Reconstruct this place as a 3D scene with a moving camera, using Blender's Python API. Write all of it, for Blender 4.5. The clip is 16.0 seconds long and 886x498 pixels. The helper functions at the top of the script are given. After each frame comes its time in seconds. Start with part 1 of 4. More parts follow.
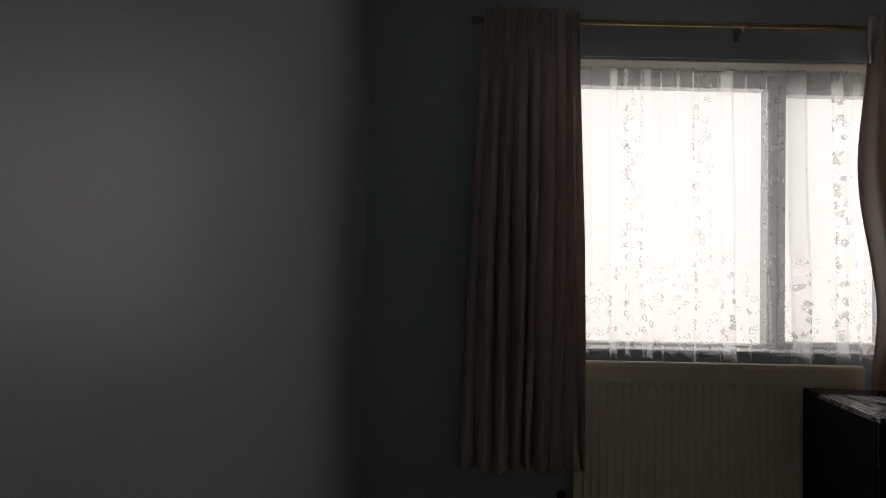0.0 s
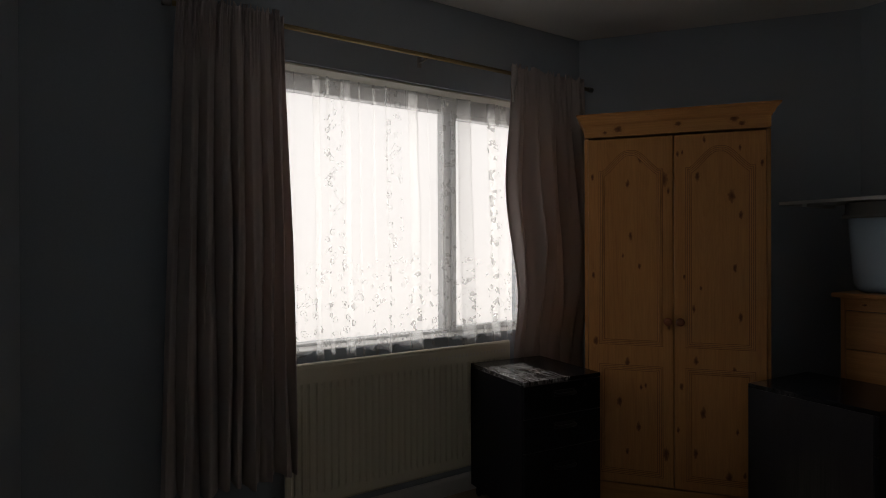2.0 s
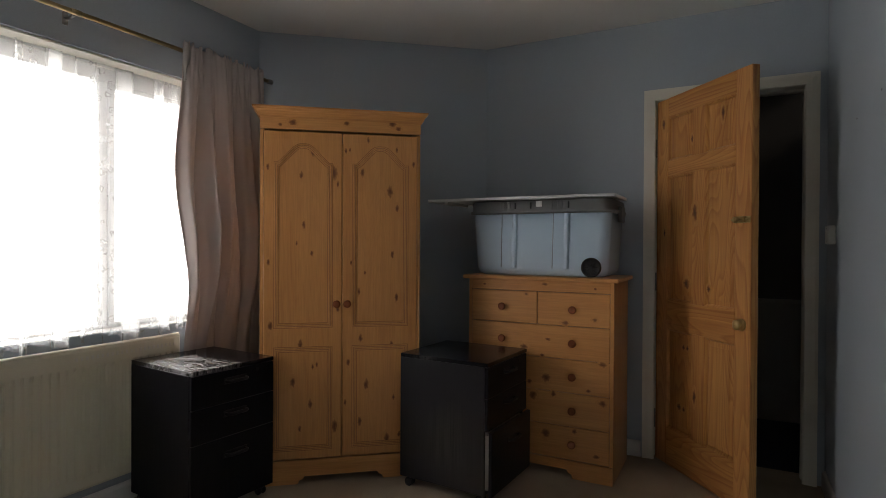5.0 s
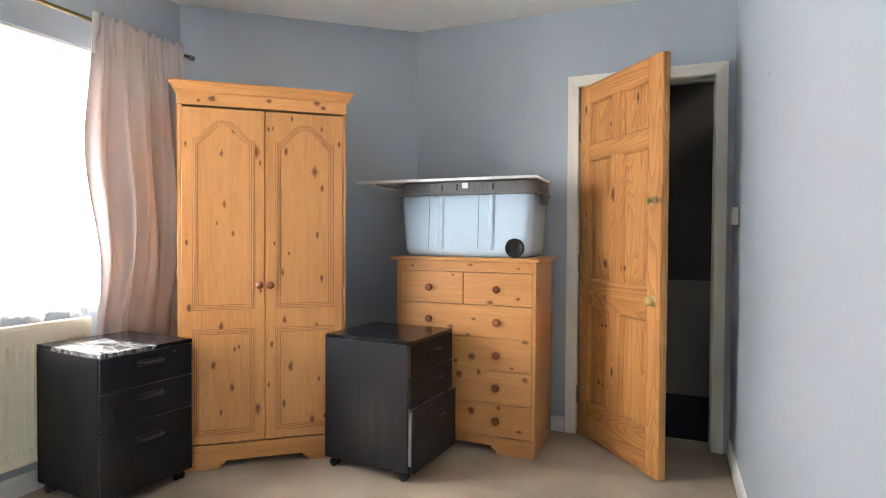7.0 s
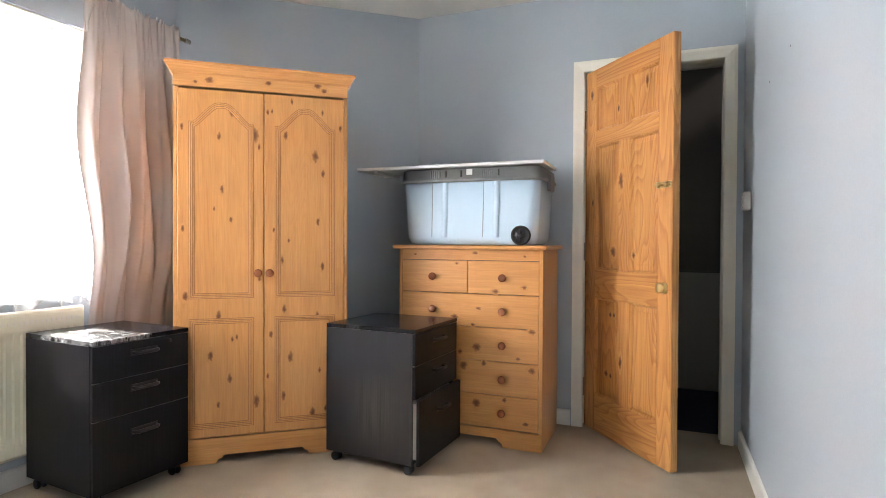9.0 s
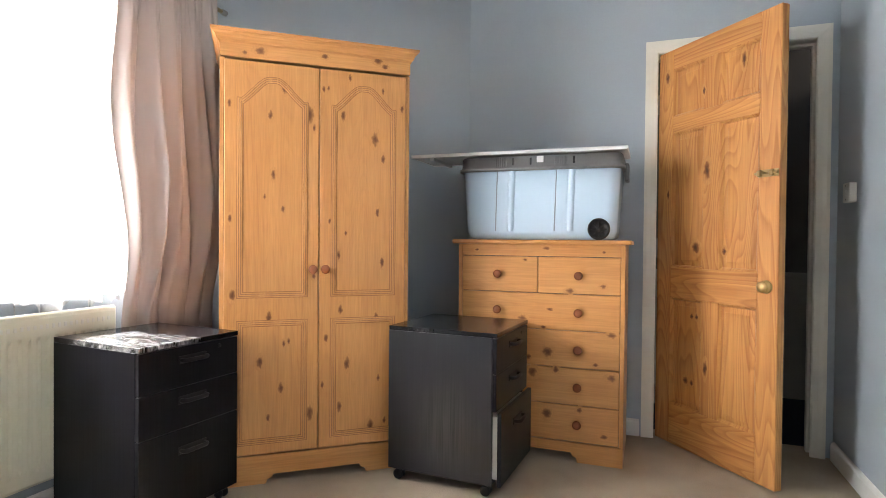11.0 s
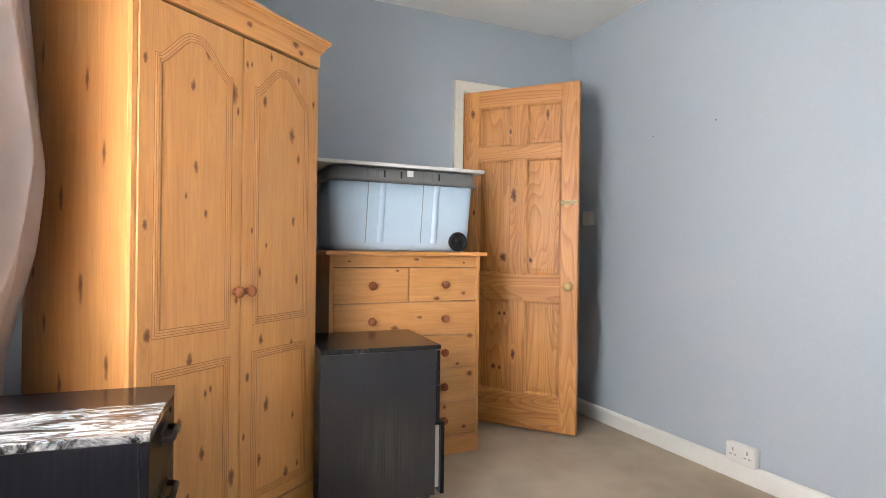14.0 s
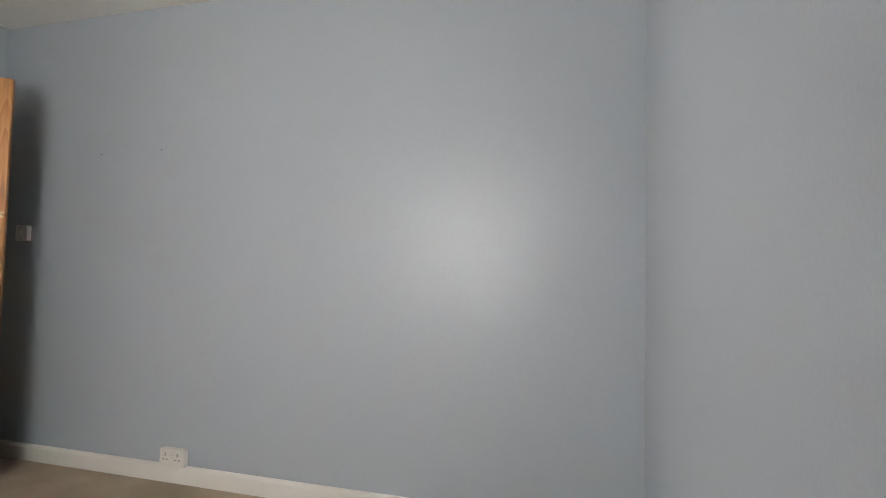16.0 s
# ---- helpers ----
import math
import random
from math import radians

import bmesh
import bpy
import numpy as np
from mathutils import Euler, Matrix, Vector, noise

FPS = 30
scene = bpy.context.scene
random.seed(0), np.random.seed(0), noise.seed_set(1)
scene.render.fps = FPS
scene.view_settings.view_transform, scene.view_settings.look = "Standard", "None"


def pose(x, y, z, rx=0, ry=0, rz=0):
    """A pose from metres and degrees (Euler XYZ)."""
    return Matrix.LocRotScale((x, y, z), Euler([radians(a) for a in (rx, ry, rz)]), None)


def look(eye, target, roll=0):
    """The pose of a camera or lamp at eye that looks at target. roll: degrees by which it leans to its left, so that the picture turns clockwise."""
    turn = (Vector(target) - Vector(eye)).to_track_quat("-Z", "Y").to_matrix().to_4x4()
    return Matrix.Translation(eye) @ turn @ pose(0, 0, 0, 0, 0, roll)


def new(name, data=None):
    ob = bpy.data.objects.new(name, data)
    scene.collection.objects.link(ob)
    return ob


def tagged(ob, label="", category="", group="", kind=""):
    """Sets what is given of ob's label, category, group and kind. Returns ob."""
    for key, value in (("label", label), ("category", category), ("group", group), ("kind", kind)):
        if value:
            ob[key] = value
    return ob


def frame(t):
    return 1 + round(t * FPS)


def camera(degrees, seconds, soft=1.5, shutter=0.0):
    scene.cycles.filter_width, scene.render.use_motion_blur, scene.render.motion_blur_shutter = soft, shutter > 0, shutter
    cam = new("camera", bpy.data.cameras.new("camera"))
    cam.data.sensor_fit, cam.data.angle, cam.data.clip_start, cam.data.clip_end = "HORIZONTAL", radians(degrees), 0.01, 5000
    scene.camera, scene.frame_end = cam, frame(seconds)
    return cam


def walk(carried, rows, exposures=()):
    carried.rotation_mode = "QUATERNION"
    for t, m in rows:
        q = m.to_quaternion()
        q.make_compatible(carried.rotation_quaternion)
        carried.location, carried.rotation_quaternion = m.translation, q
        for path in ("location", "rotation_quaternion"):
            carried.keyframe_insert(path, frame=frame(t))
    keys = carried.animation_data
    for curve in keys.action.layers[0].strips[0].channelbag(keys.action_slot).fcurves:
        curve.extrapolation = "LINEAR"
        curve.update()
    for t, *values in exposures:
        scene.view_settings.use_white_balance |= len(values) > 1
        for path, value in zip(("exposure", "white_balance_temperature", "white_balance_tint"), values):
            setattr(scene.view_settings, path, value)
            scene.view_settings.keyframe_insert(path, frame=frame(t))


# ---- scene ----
# camera: seconds, x, y, z, yaw, pitch, roll
cam = camera(76.5, 16.0, soft=0.7)
ROWS = [
    (0, 1.365, 2.364, 1.131, -0.27, 1.48, -1.19),
    (0.5, 1.242, 2.419, 1.153, -5.89, 1.01, -0.64),
    (1, 1.197, 2.427, 1.173, -10.77, 0.46, -0.16),
    (1.5, 1.221, 2.367, 1.221, -21.11, -0.13, -0.26),
    (2, 1.236, 2.374, 1.234, -32.48, -0.18, 0.22),
    (2.5, 1.185, 2.355, 1.269, -40.07, -0.95, -0.23),
    (3, 1.224, 2.285, 1.231, -44.63, -0.82, -0.20),
    (3.5, 1.200, 2.266, 1.208, -50.30, -0.61, -0.26),
    (4, 1.208, 2.322, 1.164, -55.75, 0.29, -0.59),
    (4.5, 1.257, 2.265, 1.143, -59.01, 0.53, -0.12),
    (5, 1.238, 2.232, 1.184, -62.62, -0.35, -0.31),
    (7.5, 1.297, 2.104, 1.098, -68.05, -0.90, -0.30),
    (8, 1.312, 2.131, 1.064, -68.48, -0.55, -0.27),
    (8.5, 1.311, 2.172, 1.045, -68.69, -0.49, -0.26),
    (9, 1.328, 2.192, 1.046, -68.35, -0.81, -0.28),
    (9.5, 1.395, 2.273, 1.038, -67.76, -0.86, -0.20),
    (10, 1.417, 2.330, 1.016, -66.77, -0.66, -0.31),
    (10.2, 1.433, 2.351, 1.004, -66.44, -0.56, -0.22),
    (12.3, 1.448, 3.469, 1.034, -87.61, -0.44, -0.84),
    (12.5, 1.456, 3.576, 1.020, -91.19, -0.20, -0.65),
    (13, 1.516, 3.856, 1.007, -97.20, -0.14, -0.65),
    (13.5, 1.503, 4.091, 1.041, -103.52, -0.45, -0.91),
    (14, 1.510, 4.147, 1.045, -114.65, -0.12, -0.75),
    (14.5, 1.452, 4.172, 1.081, -129.36, 0.07, -1.08),
    (15, 1.323, 4.192, 1.123, -144.72, 0.27, -1.17),
    (15.2, 1.279, 4.219, 1.132, -149.75, 0.38, -1.18),
    (15.6, 1.236, 4.205, 1.111, -157.98, 1.10, -1.12),
    (16, 1.178, 4.178, 1.051, -163.31, 2.80, -1.26),
]
EXPOSURES = [(0.0, -4.28, 7000, 14), (1.0, -4.21, 7000, 14), (1.5, -4.36, 7000, 14), (2.0, -4.36, 7000, 14), (3.0, -4.16, 7000, 14), (3.5, -4.18, 7000, 14), (4.0, -4.03, 6900, 14),
             (4.5, -3.51, 6900, 14), (5.0, -2.48, 6900, 13), (5.2, -2.18, 6800, 12), (7.3, -0.08, 6550, 12), (8.0, -0.03, 6600, 12), (9.0, -0.07, 6600, 12),
             (10.2, -0.13, 6600, 12), (12.3, -0.26, 6550, 11), (13.0, -0.30, 6550, 11), (13.5, -0.40, 6550, 12), (14.0, -0.34, 6600, 12), (14.5, -0.36, 6650, 13), (15.0, -0.68, 6700, 13), (15.5, -0.93, 6800, 13), (16.0, -1.23, 7000, 13)]
walk(cam, [(t, pose(x, y, z, 90 + pitch, roll, yaw)) for t, x, y, z, yaw, pitch, roll in ROWS], EXPOSURES)

# ---- light: an overcast bright sky through the one window ----
world = bpy.data.worlds.new("sky")
scene.world = world
world.use_nodes = True
wn = world.node_tree.nodes
sky = wn.new("ShaderNodeTexSky")
sky.sky_type = "NISHITA"
sky.sun_disc = False
sky.sun_elevation = radians(42)
sky.sun_rotation = radians(150)
wn["Background"].inputs[1].default_value = 0.12
world.node_tree.links.new(sky.outputs[0], wn["Background"].inputs[0])

sun_data = bpy.data.lights.new("sun", "SUN")
sun_data.energy, sun_data.angle, sun_data.color = 1.2, radians(10), (1.0, 0.95, 0.88)
sun = new("sun", sun_data)
sun.matrix_world = look((-6, -10, 12), (2.5, 9.0, 0))

win_data = bpy.data.lights.new("window_daylight", "AREA")
win_data.shape, win_data.size, win_data.size_y = "RECTANGLE", 2.1, 1.5
win_data.energy, win_data.color = 84, (0.97, 0.985, 1.0)
win = new("window_daylight", win_data)
win.matrix_world = look((2.60, 5.10, 1.40), (2.60, 3.0, 1.30))


# ---- materials ----
def mat(name):
    m = bpy.data.materials.new(name)
    m.use_nodes = True
    return m, m.node_tree, m.node_tree.nodes["Principled BSDF"]


def node(nt, kind, **values):
    n = nt.nodes.new(kind)
    for k, v in values.items():
        n.inputs[k].default_value = v
    return n


def coords(nt, scale=(1, 1, 1), offset=(0, 0, 0), random_shift=True):
    """Object coordinates, scaled, moved at random from object to object."""
    tc = nt.nodes.new("ShaderNodeTexCoord")
    mp = nt.nodes.new("ShaderNodeMapping")
    mp.inputs["Scale"].default_value = scale
    mp.inputs["Location"].default_value = offset
    nt.links.new(tc.outputs["Object"], mp.inputs["Vector"])
    if not random_shift:
        return mp.outputs[0]
    oi = nt.nodes.new("ShaderNodeObjectInfo")
    ml = nt.nodes.new("ShaderNodeMath")
    ml.operation = "MULTIPLY"
    ml.inputs[1].default_value = 37.0
    nt.links.new(oi.outputs["Random"], ml.inputs[0])
    add = nt.nodes.new("ShaderNodeVectorMath")
    add.operation = "ADD"
    nt.links.new(mp.outputs[0], add.inputs[0])
    nt.links.new(ml.outputs[0], add.inputs[1])
    return add.outputs[0]


def ramp(nt, fac, stops):
    r = nt.nodes.new("ShaderNodeValToRGB")
    els = r.color_ramp.elements
    while len(els) < len(stops):
        els.new(0.5)
    for e, (p, c) in zip(els, stops):
        e.position = p
        e.color = (*c, 1) if len(c) == 3 else c
    nt.links.new(fac, r.inputs[0])
    return r.outputs[0]


def noise_tex(nt, vec, scale, detail=4.0, rough=0.55, distortion=0.0):
    n = node(nt, "ShaderNodeTexNoise", Scale=scale, Detail=detail, Roughness=rough, Distortion=distortion)
    nt.links.new(vec, n.inputs["Vector"])
    return n.outputs["Fac"]


def mix(nt, fac, a, b, mode="MIX"):
    n = nt.nodes.new("ShaderNodeMix")
    n.data_type, n.blend_type = "RGBA", mode
    for sock, v in ((n.inputs[0], fac), (n.inputs[6], a), (n.inputs[7], b)):
        if isinstance(v, (int, float)):
            sock.default_value = v
        elif isinstance(v, tuple):
            sock.default_value = (*v, 1)
        else:
            nt.links.new(v, sock)
    return n.outputs[2]


def bump(nt, bsdf, height, strength, distance=0.01):
    b = node(nt, "ShaderNodeBump", Strength=strength, Distance=distance)
    nt.links.new(height, b.inputs["Height"])
    nt.links.new(b.outputs[0], bsdf.inputs["Normal"])


def paint(name, colour, rough=0.6, var=0.08, fine=60, relief=0.08, broad=1.4):
    """Painted or plastic surface: broad unevenness and fine roller or casting texture."""
    m, nt, b = mat(name)
    v = coords(nt, random_shift=False)
    big = noise_tex(nt, v, broad, 5)
    col = mix(nt, big, tuple(c * (1 - var) for c in colour), tuple(min(1, c * (1 + var)) for c in colour))
    small = noise_tex(nt, v, fine, 3)
    col = mix(nt, 0.12, col, ramp(nt, small, [(0.3, (0.35, 0.35, 0.35)), (0.7, (0.65, 0.65, 0.65))]), "OVERLAY")
    nt.links.new(col, b.inputs["Base Color"])
    b.inputs["Roughness"].default_value = rough
    bump(nt, b, small, relief, 0.002)
    return m


def pine(name, axis, light, dark, contrast=1.0, gloss=0.38, ring=1.0, figure=0.22):
    """Lacquered pine with grain along the given axis of the object."""
    m, nt, b = mat(name)
    sc = [34.0 * ring, 34.0 * ring, 34.0 * ring]
    sc[axis] = 1.1
    v = coords(nt, tuple(sc))
    g1 = noise_tex(nt, v, 1.0, 5, 0.6, 0.25)
    sc2 = [8.0 * ring, 8.0 * ring, 8.0 * ring]
    sc2[axis] = 0.55
    v2 = coords(nt, tuple(sc2))
    g2 = noise_tex(nt, v2, 1.0, 3, 0.5, 0.6)
    sc3 = [150.0, 150.0, 150.0]
    sc3[axis] = 6.0
    g3 = noise_tex(nt, coords(nt, tuple(sc3)), 1.0, 2)
    mid = tuple((a + c) / 2 for a, c in zip(light, dark))
    lo, hi = 0.5 - 0.16 / contrast, 0.5 + 0.16 / contrast
    col = ramp(nt, g1, [(lo, dark), (0.5, mid), (hi, light)])
    col = mix(nt, 0.45, col, ramp(nt, g2, [(0.35, dark), (0.6, light)]))
    col = mix(nt, 0.15, col, ramp(nt, g3, [(0.38, (0.22, 0.22, 0.22)), (0.62, (0.75, 0.75, 0.75))]), "OVERLAY")
    # growth rings cut through by the board: level lines of a long, soft field
    sc4 = [6.5 * ring, 6.5 * ring, 6.5 * ring]
    sc4[axis] = 0.75
    field = noise_tex(nt, coords(nt, tuple(sc4)), 1.0, 1.5, 0.4, 0.35)
    many = nt.nodes.new("ShaderNodeMath")
    many.operation = "MULTIPLY"
    nt.links.new(field, many.inputs[0])
    many.inputs[1].default_value = 25.0
    saw = nt.nodes.new("ShaderNodeMath")
    saw.operation = "FRACT"
    nt.links.new(many.outputs[0], saw.inputs[0])
    ringcol = tuple(c * k for c, k in zip(dark, (0.80, 0.66, 0.52)))
    col = mix(nt, figure, col, ramp(nt, saw.outputs[0], [(0.0, light), (0.55, mid), (0.86, ringcol), (1.0, light)]))
    nt.links.new(col, b.inputs["Base Color"])
    b.inputs["Roughness"].default_value = gloss
    bump(nt, b, g3, 0.06, 0.001)
    return m


def metal(name, colour, rough=0.25):
    m, nt, b = mat(name)
    f = noise_tex(nt, coords(nt), 40, 3)
    nt.links.new(mix(nt, f, tuple(c * 0.8 for c in colour), colour), b.inputs["Base Color"])
    b.inputs["Metallic"].default_value = 1.0
    b.inputs["Roughness"].default_value = rough
    return m


M_WALL = paint("blue_grey_wall_paint", (0.402, 0.452, 0.503), 0.36, 0.05, 220, 0.10, 1.1)
M_CEIL = paint("white_ceiling_paint", (0.76, 0.75, 0.72), 0.8, 0.07, 140, 0.15, 1.3)
M_WHITE = paint("white_gloss_paint", (0.76, 0.75, 0.71), 0.32, 0.05, 90, 0.05, 5)
M_CASING = paint("cream_white_woodwork", (0.80, 0.77, 0.68), 0.35, 0.08, 70, 0.06, 6)
M_RAD = paint("cream_radiator_enamel", (0.80, 0.76, 0.61), 0.35, 0.03, 60, 0.02, 3)
M_UPVC = paint("white_window_plastic", (0.72, 0.73, 0.74), 0.3, 0.03, 60, 0.02, 3)
M_PLASTIC_W = paint("white_plastic", (0.74, 0.73, 0.70), 0.3, 0.03, 60, 0.01, 8)
M_BLACK_PL = paint("black_plastic", (0.012, 0.012, 0.014), 0.48, 0.2, 80, 0.05, 8)
M_LID = paint("grey_lid_plastic", (0.17, 0.17, 0.172), 0.42, 0.1, 90, 0.05, 6)
M_BOARD = paint("white_board_laminate", (0.74, 0.74, 0.72), 0.35, 0.04, 40, 0.02, 4)
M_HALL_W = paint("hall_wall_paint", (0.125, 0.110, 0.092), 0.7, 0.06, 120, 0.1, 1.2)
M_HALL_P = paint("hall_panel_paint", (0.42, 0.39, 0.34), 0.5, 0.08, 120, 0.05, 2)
M_DARK = paint("dark_screw_hole", (0.10, 0.10, 0.10), 0.8)
M_PIN = paint("grey_socket_slot", (0.36, 0.35, 0.33), 0.6)
M_LABEL = paint("white_paper_label", (0.80, 0.80, 0.78), 0.6, 0.03)
M_KNOB = paint("reddish_brown_knob_wood", (0.26, 0.085, 0.035), 0.22, 0.25, 120, 0.05, 30)

PINE_L, PINE_D = (0.602, 0.290, 0.099), (0.505, 0.217, 0.066)
M_PINE_V = pine("honey_pine_upright_grain", 2, PINE_L, PINE_D, 1.0, 0.36, 1.0, 0.12)
M_PINE_H = pine("honey_pine_level_grain", 0, PINE_L, PINE_D, 1.0, 0.36, 1.0, 0.12)
M_PINE_Y = pine("honey_pine_deep_grain", 1, PINE_L, PINE_D)
# shade of the moulding grooves, put into a darker brown
M_GROOVE_SHADE = pine("brown_groove_shade", 2, (0.34, 0.146, 0.050), (0.26, 0.100, 0.032), 1.0)
DOOR_L, DOOR_D = (0.590, 0.280, 0.085), (0.355, 0.130, 0.031)
M_DOOR_V = pine("stripped_pine_upright_grain", 2, DOOR_L, DOOR_D, 1.6, 0.48, 0.8, 0.40)
M_DOOR_H = pine("stripped_pine_level_grain", 0, DOOR_L, DOOR_D, 1.6, 0.48, 0.8, 0.40)

M_BRASS = metal("polished_brass", (0.72, 0.52, 0.24), 0.34)
M_BOLT = metal("tarnished_brass", (0.46, 0.34, 0.17), 0.42)
M_ROD = metal("antique_brass_rod", (0.42, 0.32, 0.17), 0.28)
M_STEEL = metal("dull_steel", (0.35, 0.34, 0.33), 0.4)


def black_ash(name, axis, worn):
    """Black-stained ash laminate; worn 1: sun-patch streaks with scuffs, 2: scuffs, 3: painted sheen."""
    m, nt, b = mat(name)
    sc = [110.0, 110.0, 110.0]
    sc[axis] = 3.0
    g = noise_tex(nt, coords(nt, tuple(sc)), 1.0, 4, 0.6, 0.3)
    col = ramp(nt, g, [(0.35, (0.0058, 0.0054, 0.0072)), (0.66, (0.0098, 0.0092, 0.0122))])
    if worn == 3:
        # grey sheen of the side, painted as a soft pale round patch
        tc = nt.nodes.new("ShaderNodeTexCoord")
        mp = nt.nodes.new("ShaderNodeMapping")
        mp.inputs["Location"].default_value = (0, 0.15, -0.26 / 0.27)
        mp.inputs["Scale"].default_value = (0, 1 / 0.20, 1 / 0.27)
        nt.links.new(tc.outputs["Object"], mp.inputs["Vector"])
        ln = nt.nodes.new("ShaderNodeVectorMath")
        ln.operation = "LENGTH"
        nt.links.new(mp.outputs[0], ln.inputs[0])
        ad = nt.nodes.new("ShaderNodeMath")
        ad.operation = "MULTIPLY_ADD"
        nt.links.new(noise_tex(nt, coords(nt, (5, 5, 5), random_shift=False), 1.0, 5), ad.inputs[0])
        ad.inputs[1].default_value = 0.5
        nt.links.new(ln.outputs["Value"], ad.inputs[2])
        side_sheen = ramp(nt, g, [(0.36, (0.008, 0.0078, 0.0074)), (0.60, (0.038, 0.036, 0.033))])
        col = mix(nt, ramp(nt, ad.outputs[0], [(0.40, (1, 1, 1)), (1.20, (0, 0, 0))]), col, side_sheen)
    elif worn:
        # worn 1 paints the sunlight on the scratched top as pale streaks
        streak = noise_tex(nt, coords(nt, (30.0, 8.0, 9.0) if worn == 1 else (12.0, 20.0, 9.0), (3.1, 1.7, 0), False), 1.0, 10, 0.74, 1.2)
        edge = noise_tex(nt, coords(nt, (9.0, 9.0, 9.0), (0.4, 0.9, 0), False), 1.0, 4, 0.6)
        tc = nt.nodes.new("ShaderNodeTexCoord")
        sep = nt.nodes.new("ShaderNodeSeparateXYZ")
        nt.links.new(tc.outputs["Object"], sep.inputs[0])

        def span(axis_name, lo, hi):
            jig = nt.nodes.new("ShaderNodeMath")
            jig.operation = "MULTIPLY_ADD"
            nt.links.new(edge, jig.inputs[0])
            jig.inputs[1].default_value = 0.07
            nt.links.new(sep.outputs[axis_name], jig.inputs[2])
            mr = nt.nodes.new("ShaderNodeMapRange")
            mr.inputs["From Min"].default_value, mr.inputs["From Max"].default_value = lo, hi
            nt.links.new(jig.outputs[0], mr.inputs["Value"])
            return mr.outputs[0]

        fx = span("X", 0.085, 0.045) if worn == 1 else span("X", 0.16, 0.0)
        fy = span("Y", 0.20, 0.13) if worn == 1 else span("Y", -0.06, 0.10)
        both = nt.nodes.new("ShaderNodeMath")
        both.operation = "MULTIPLY"
        nt.links.new(fx, both.inputs[0])
        nt.links.new(fy, both.inputs[1])
        s2 = nt.nodes.new("ShaderNodeMath")
        s2.operation = "MULTIPLY_ADD"
        nt.links.new(both.outputs[0], s2.inputs[0])
        s2.inputs[1].default_value = 0.28 if worn == 1 else 0.22
        nt.links.new(streak, s2.inputs[2])
        w = ramp(nt, s2.outputs[0], [(0.72, (0, 0, 0)), (0.93, (1, 1, 1))])
        col = mix(nt, w, col, (0.50, 0.49, 0.48) if worn == 1 else (0.13, 0.128, 0.125))
    nt.links.new(col, b.inputs["Base Color"])
    b.inputs["Roughness"].default_value = 0.22 if worn in (1, 2) else 0.30
    b.inputs["Specular IOR Level"].default_value = 0.7 if worn == 3 else 0.5 if worn else 0.20
    bump(nt, b, g, 0.12, 0.001)
    return m


M_ASH = black_ash("black_ash_laminate", 2, 0)
M_ASH_SHEEN = black_ash("black_ash_side_sheen", 2, 3)
M_ASH_TOP1 = black_ash("sun_painted_scuffed_ash_top", 0, 1)
M_ASH_TOP2 = black_ash("dusty_black_ash_top", 0, 2)


def carpet(name, light, dark, pile=420):
    m, nt, b = mat(name)
    v = coords(nt, random_shift=False)
    pile_n = noise_tex(nt, v, pile, 2, 0.7)
    blot = noise_tex(nt, v, 1.7, 6, 0.6)
    spot = noise_tex(nt, v, 9.0, 3, 0.5)
    col = mix(nt, ramp(nt, blot, [(0.35, (0, 0, 0)), (0.65, (1, 1, 1))]), dark, light)
    col = mix(nt, 0.28, col, ramp(nt, pile_n, [(0.3, (0.2, 0.2, 0.2)), (0.7, (0.8, 0.8, 0.8))]), "OVERLAY")
    col = mix(nt, ramp(nt, spot, [(0.72, (0, 0, 0)), (0.80, (0.5, 0.5, 0.5))]), col, tuple(c * 0.6 for c in dark))
    nt.links.new(col, b.inputs["Base Color"])
    b.inputs["Roughness"].default_value = 0.95
    bump(nt, b, pile_n, 0.6, 0.006)
    return m


M_CARPET = carpet("beige_cut_pile_carpet", (0.49, 0.395, 0.296), (0.36, 0.282, 0.205))
M_NAVY = carpet("navy_hall_carpet", (0.018, 0.022, 0.04), (0.010, 0.012, 0.026))


def cloth(name, front, sheen=0.2, through_light=0.15):
    m, nt, b = mat(name)
    v = coords(nt, (1, 1, 1), random_shift=False)
    weave = noise_tex(nt, coords(nt, (900, 900, 240), random_shift=False), 1.0, 2)
    soft = noise_tex(nt, v, 3.0, 4)
    col = mix(nt, soft, tuple(c * 0.9 for c in front), tuple(c * 1.1 for c in front))
    nt.links.new(col, b.inputs["Base Color"])
    b.inputs["Roughness"].default_value = 0.36
    b.inputs["Sheen Weight"].default_value = sheen
    bump(nt, b, weave, 0.12, 0.001)
    tr = node(nt, "ShaderNodeBsdfTranslucent")
    nt.links.new(mix(nt, 1.0, col, (1.0, 0.90, 0.83), "MULTIPLY"), tr.inputs["Color"])
    mx = node(nt, "ShaderNodeMixShader", Fac=through_light)
    nt.links.new(b.outputs[0], mx.inputs[1])
    nt.links.new(tr.outputs[0], mx.inputs[2])
    nt.links.new(mx.outputs[0], nt.nodes["Material Output"].inputs["Surface"])
    return m


M_CURTAIN = cloth("taupe_sateen_curtain", (0.600, 0.528, 0.500))
M_LINING = cloth("ivory_curtain_lining", (0.55, 0.52, 0.49), 0.1, 0.10)


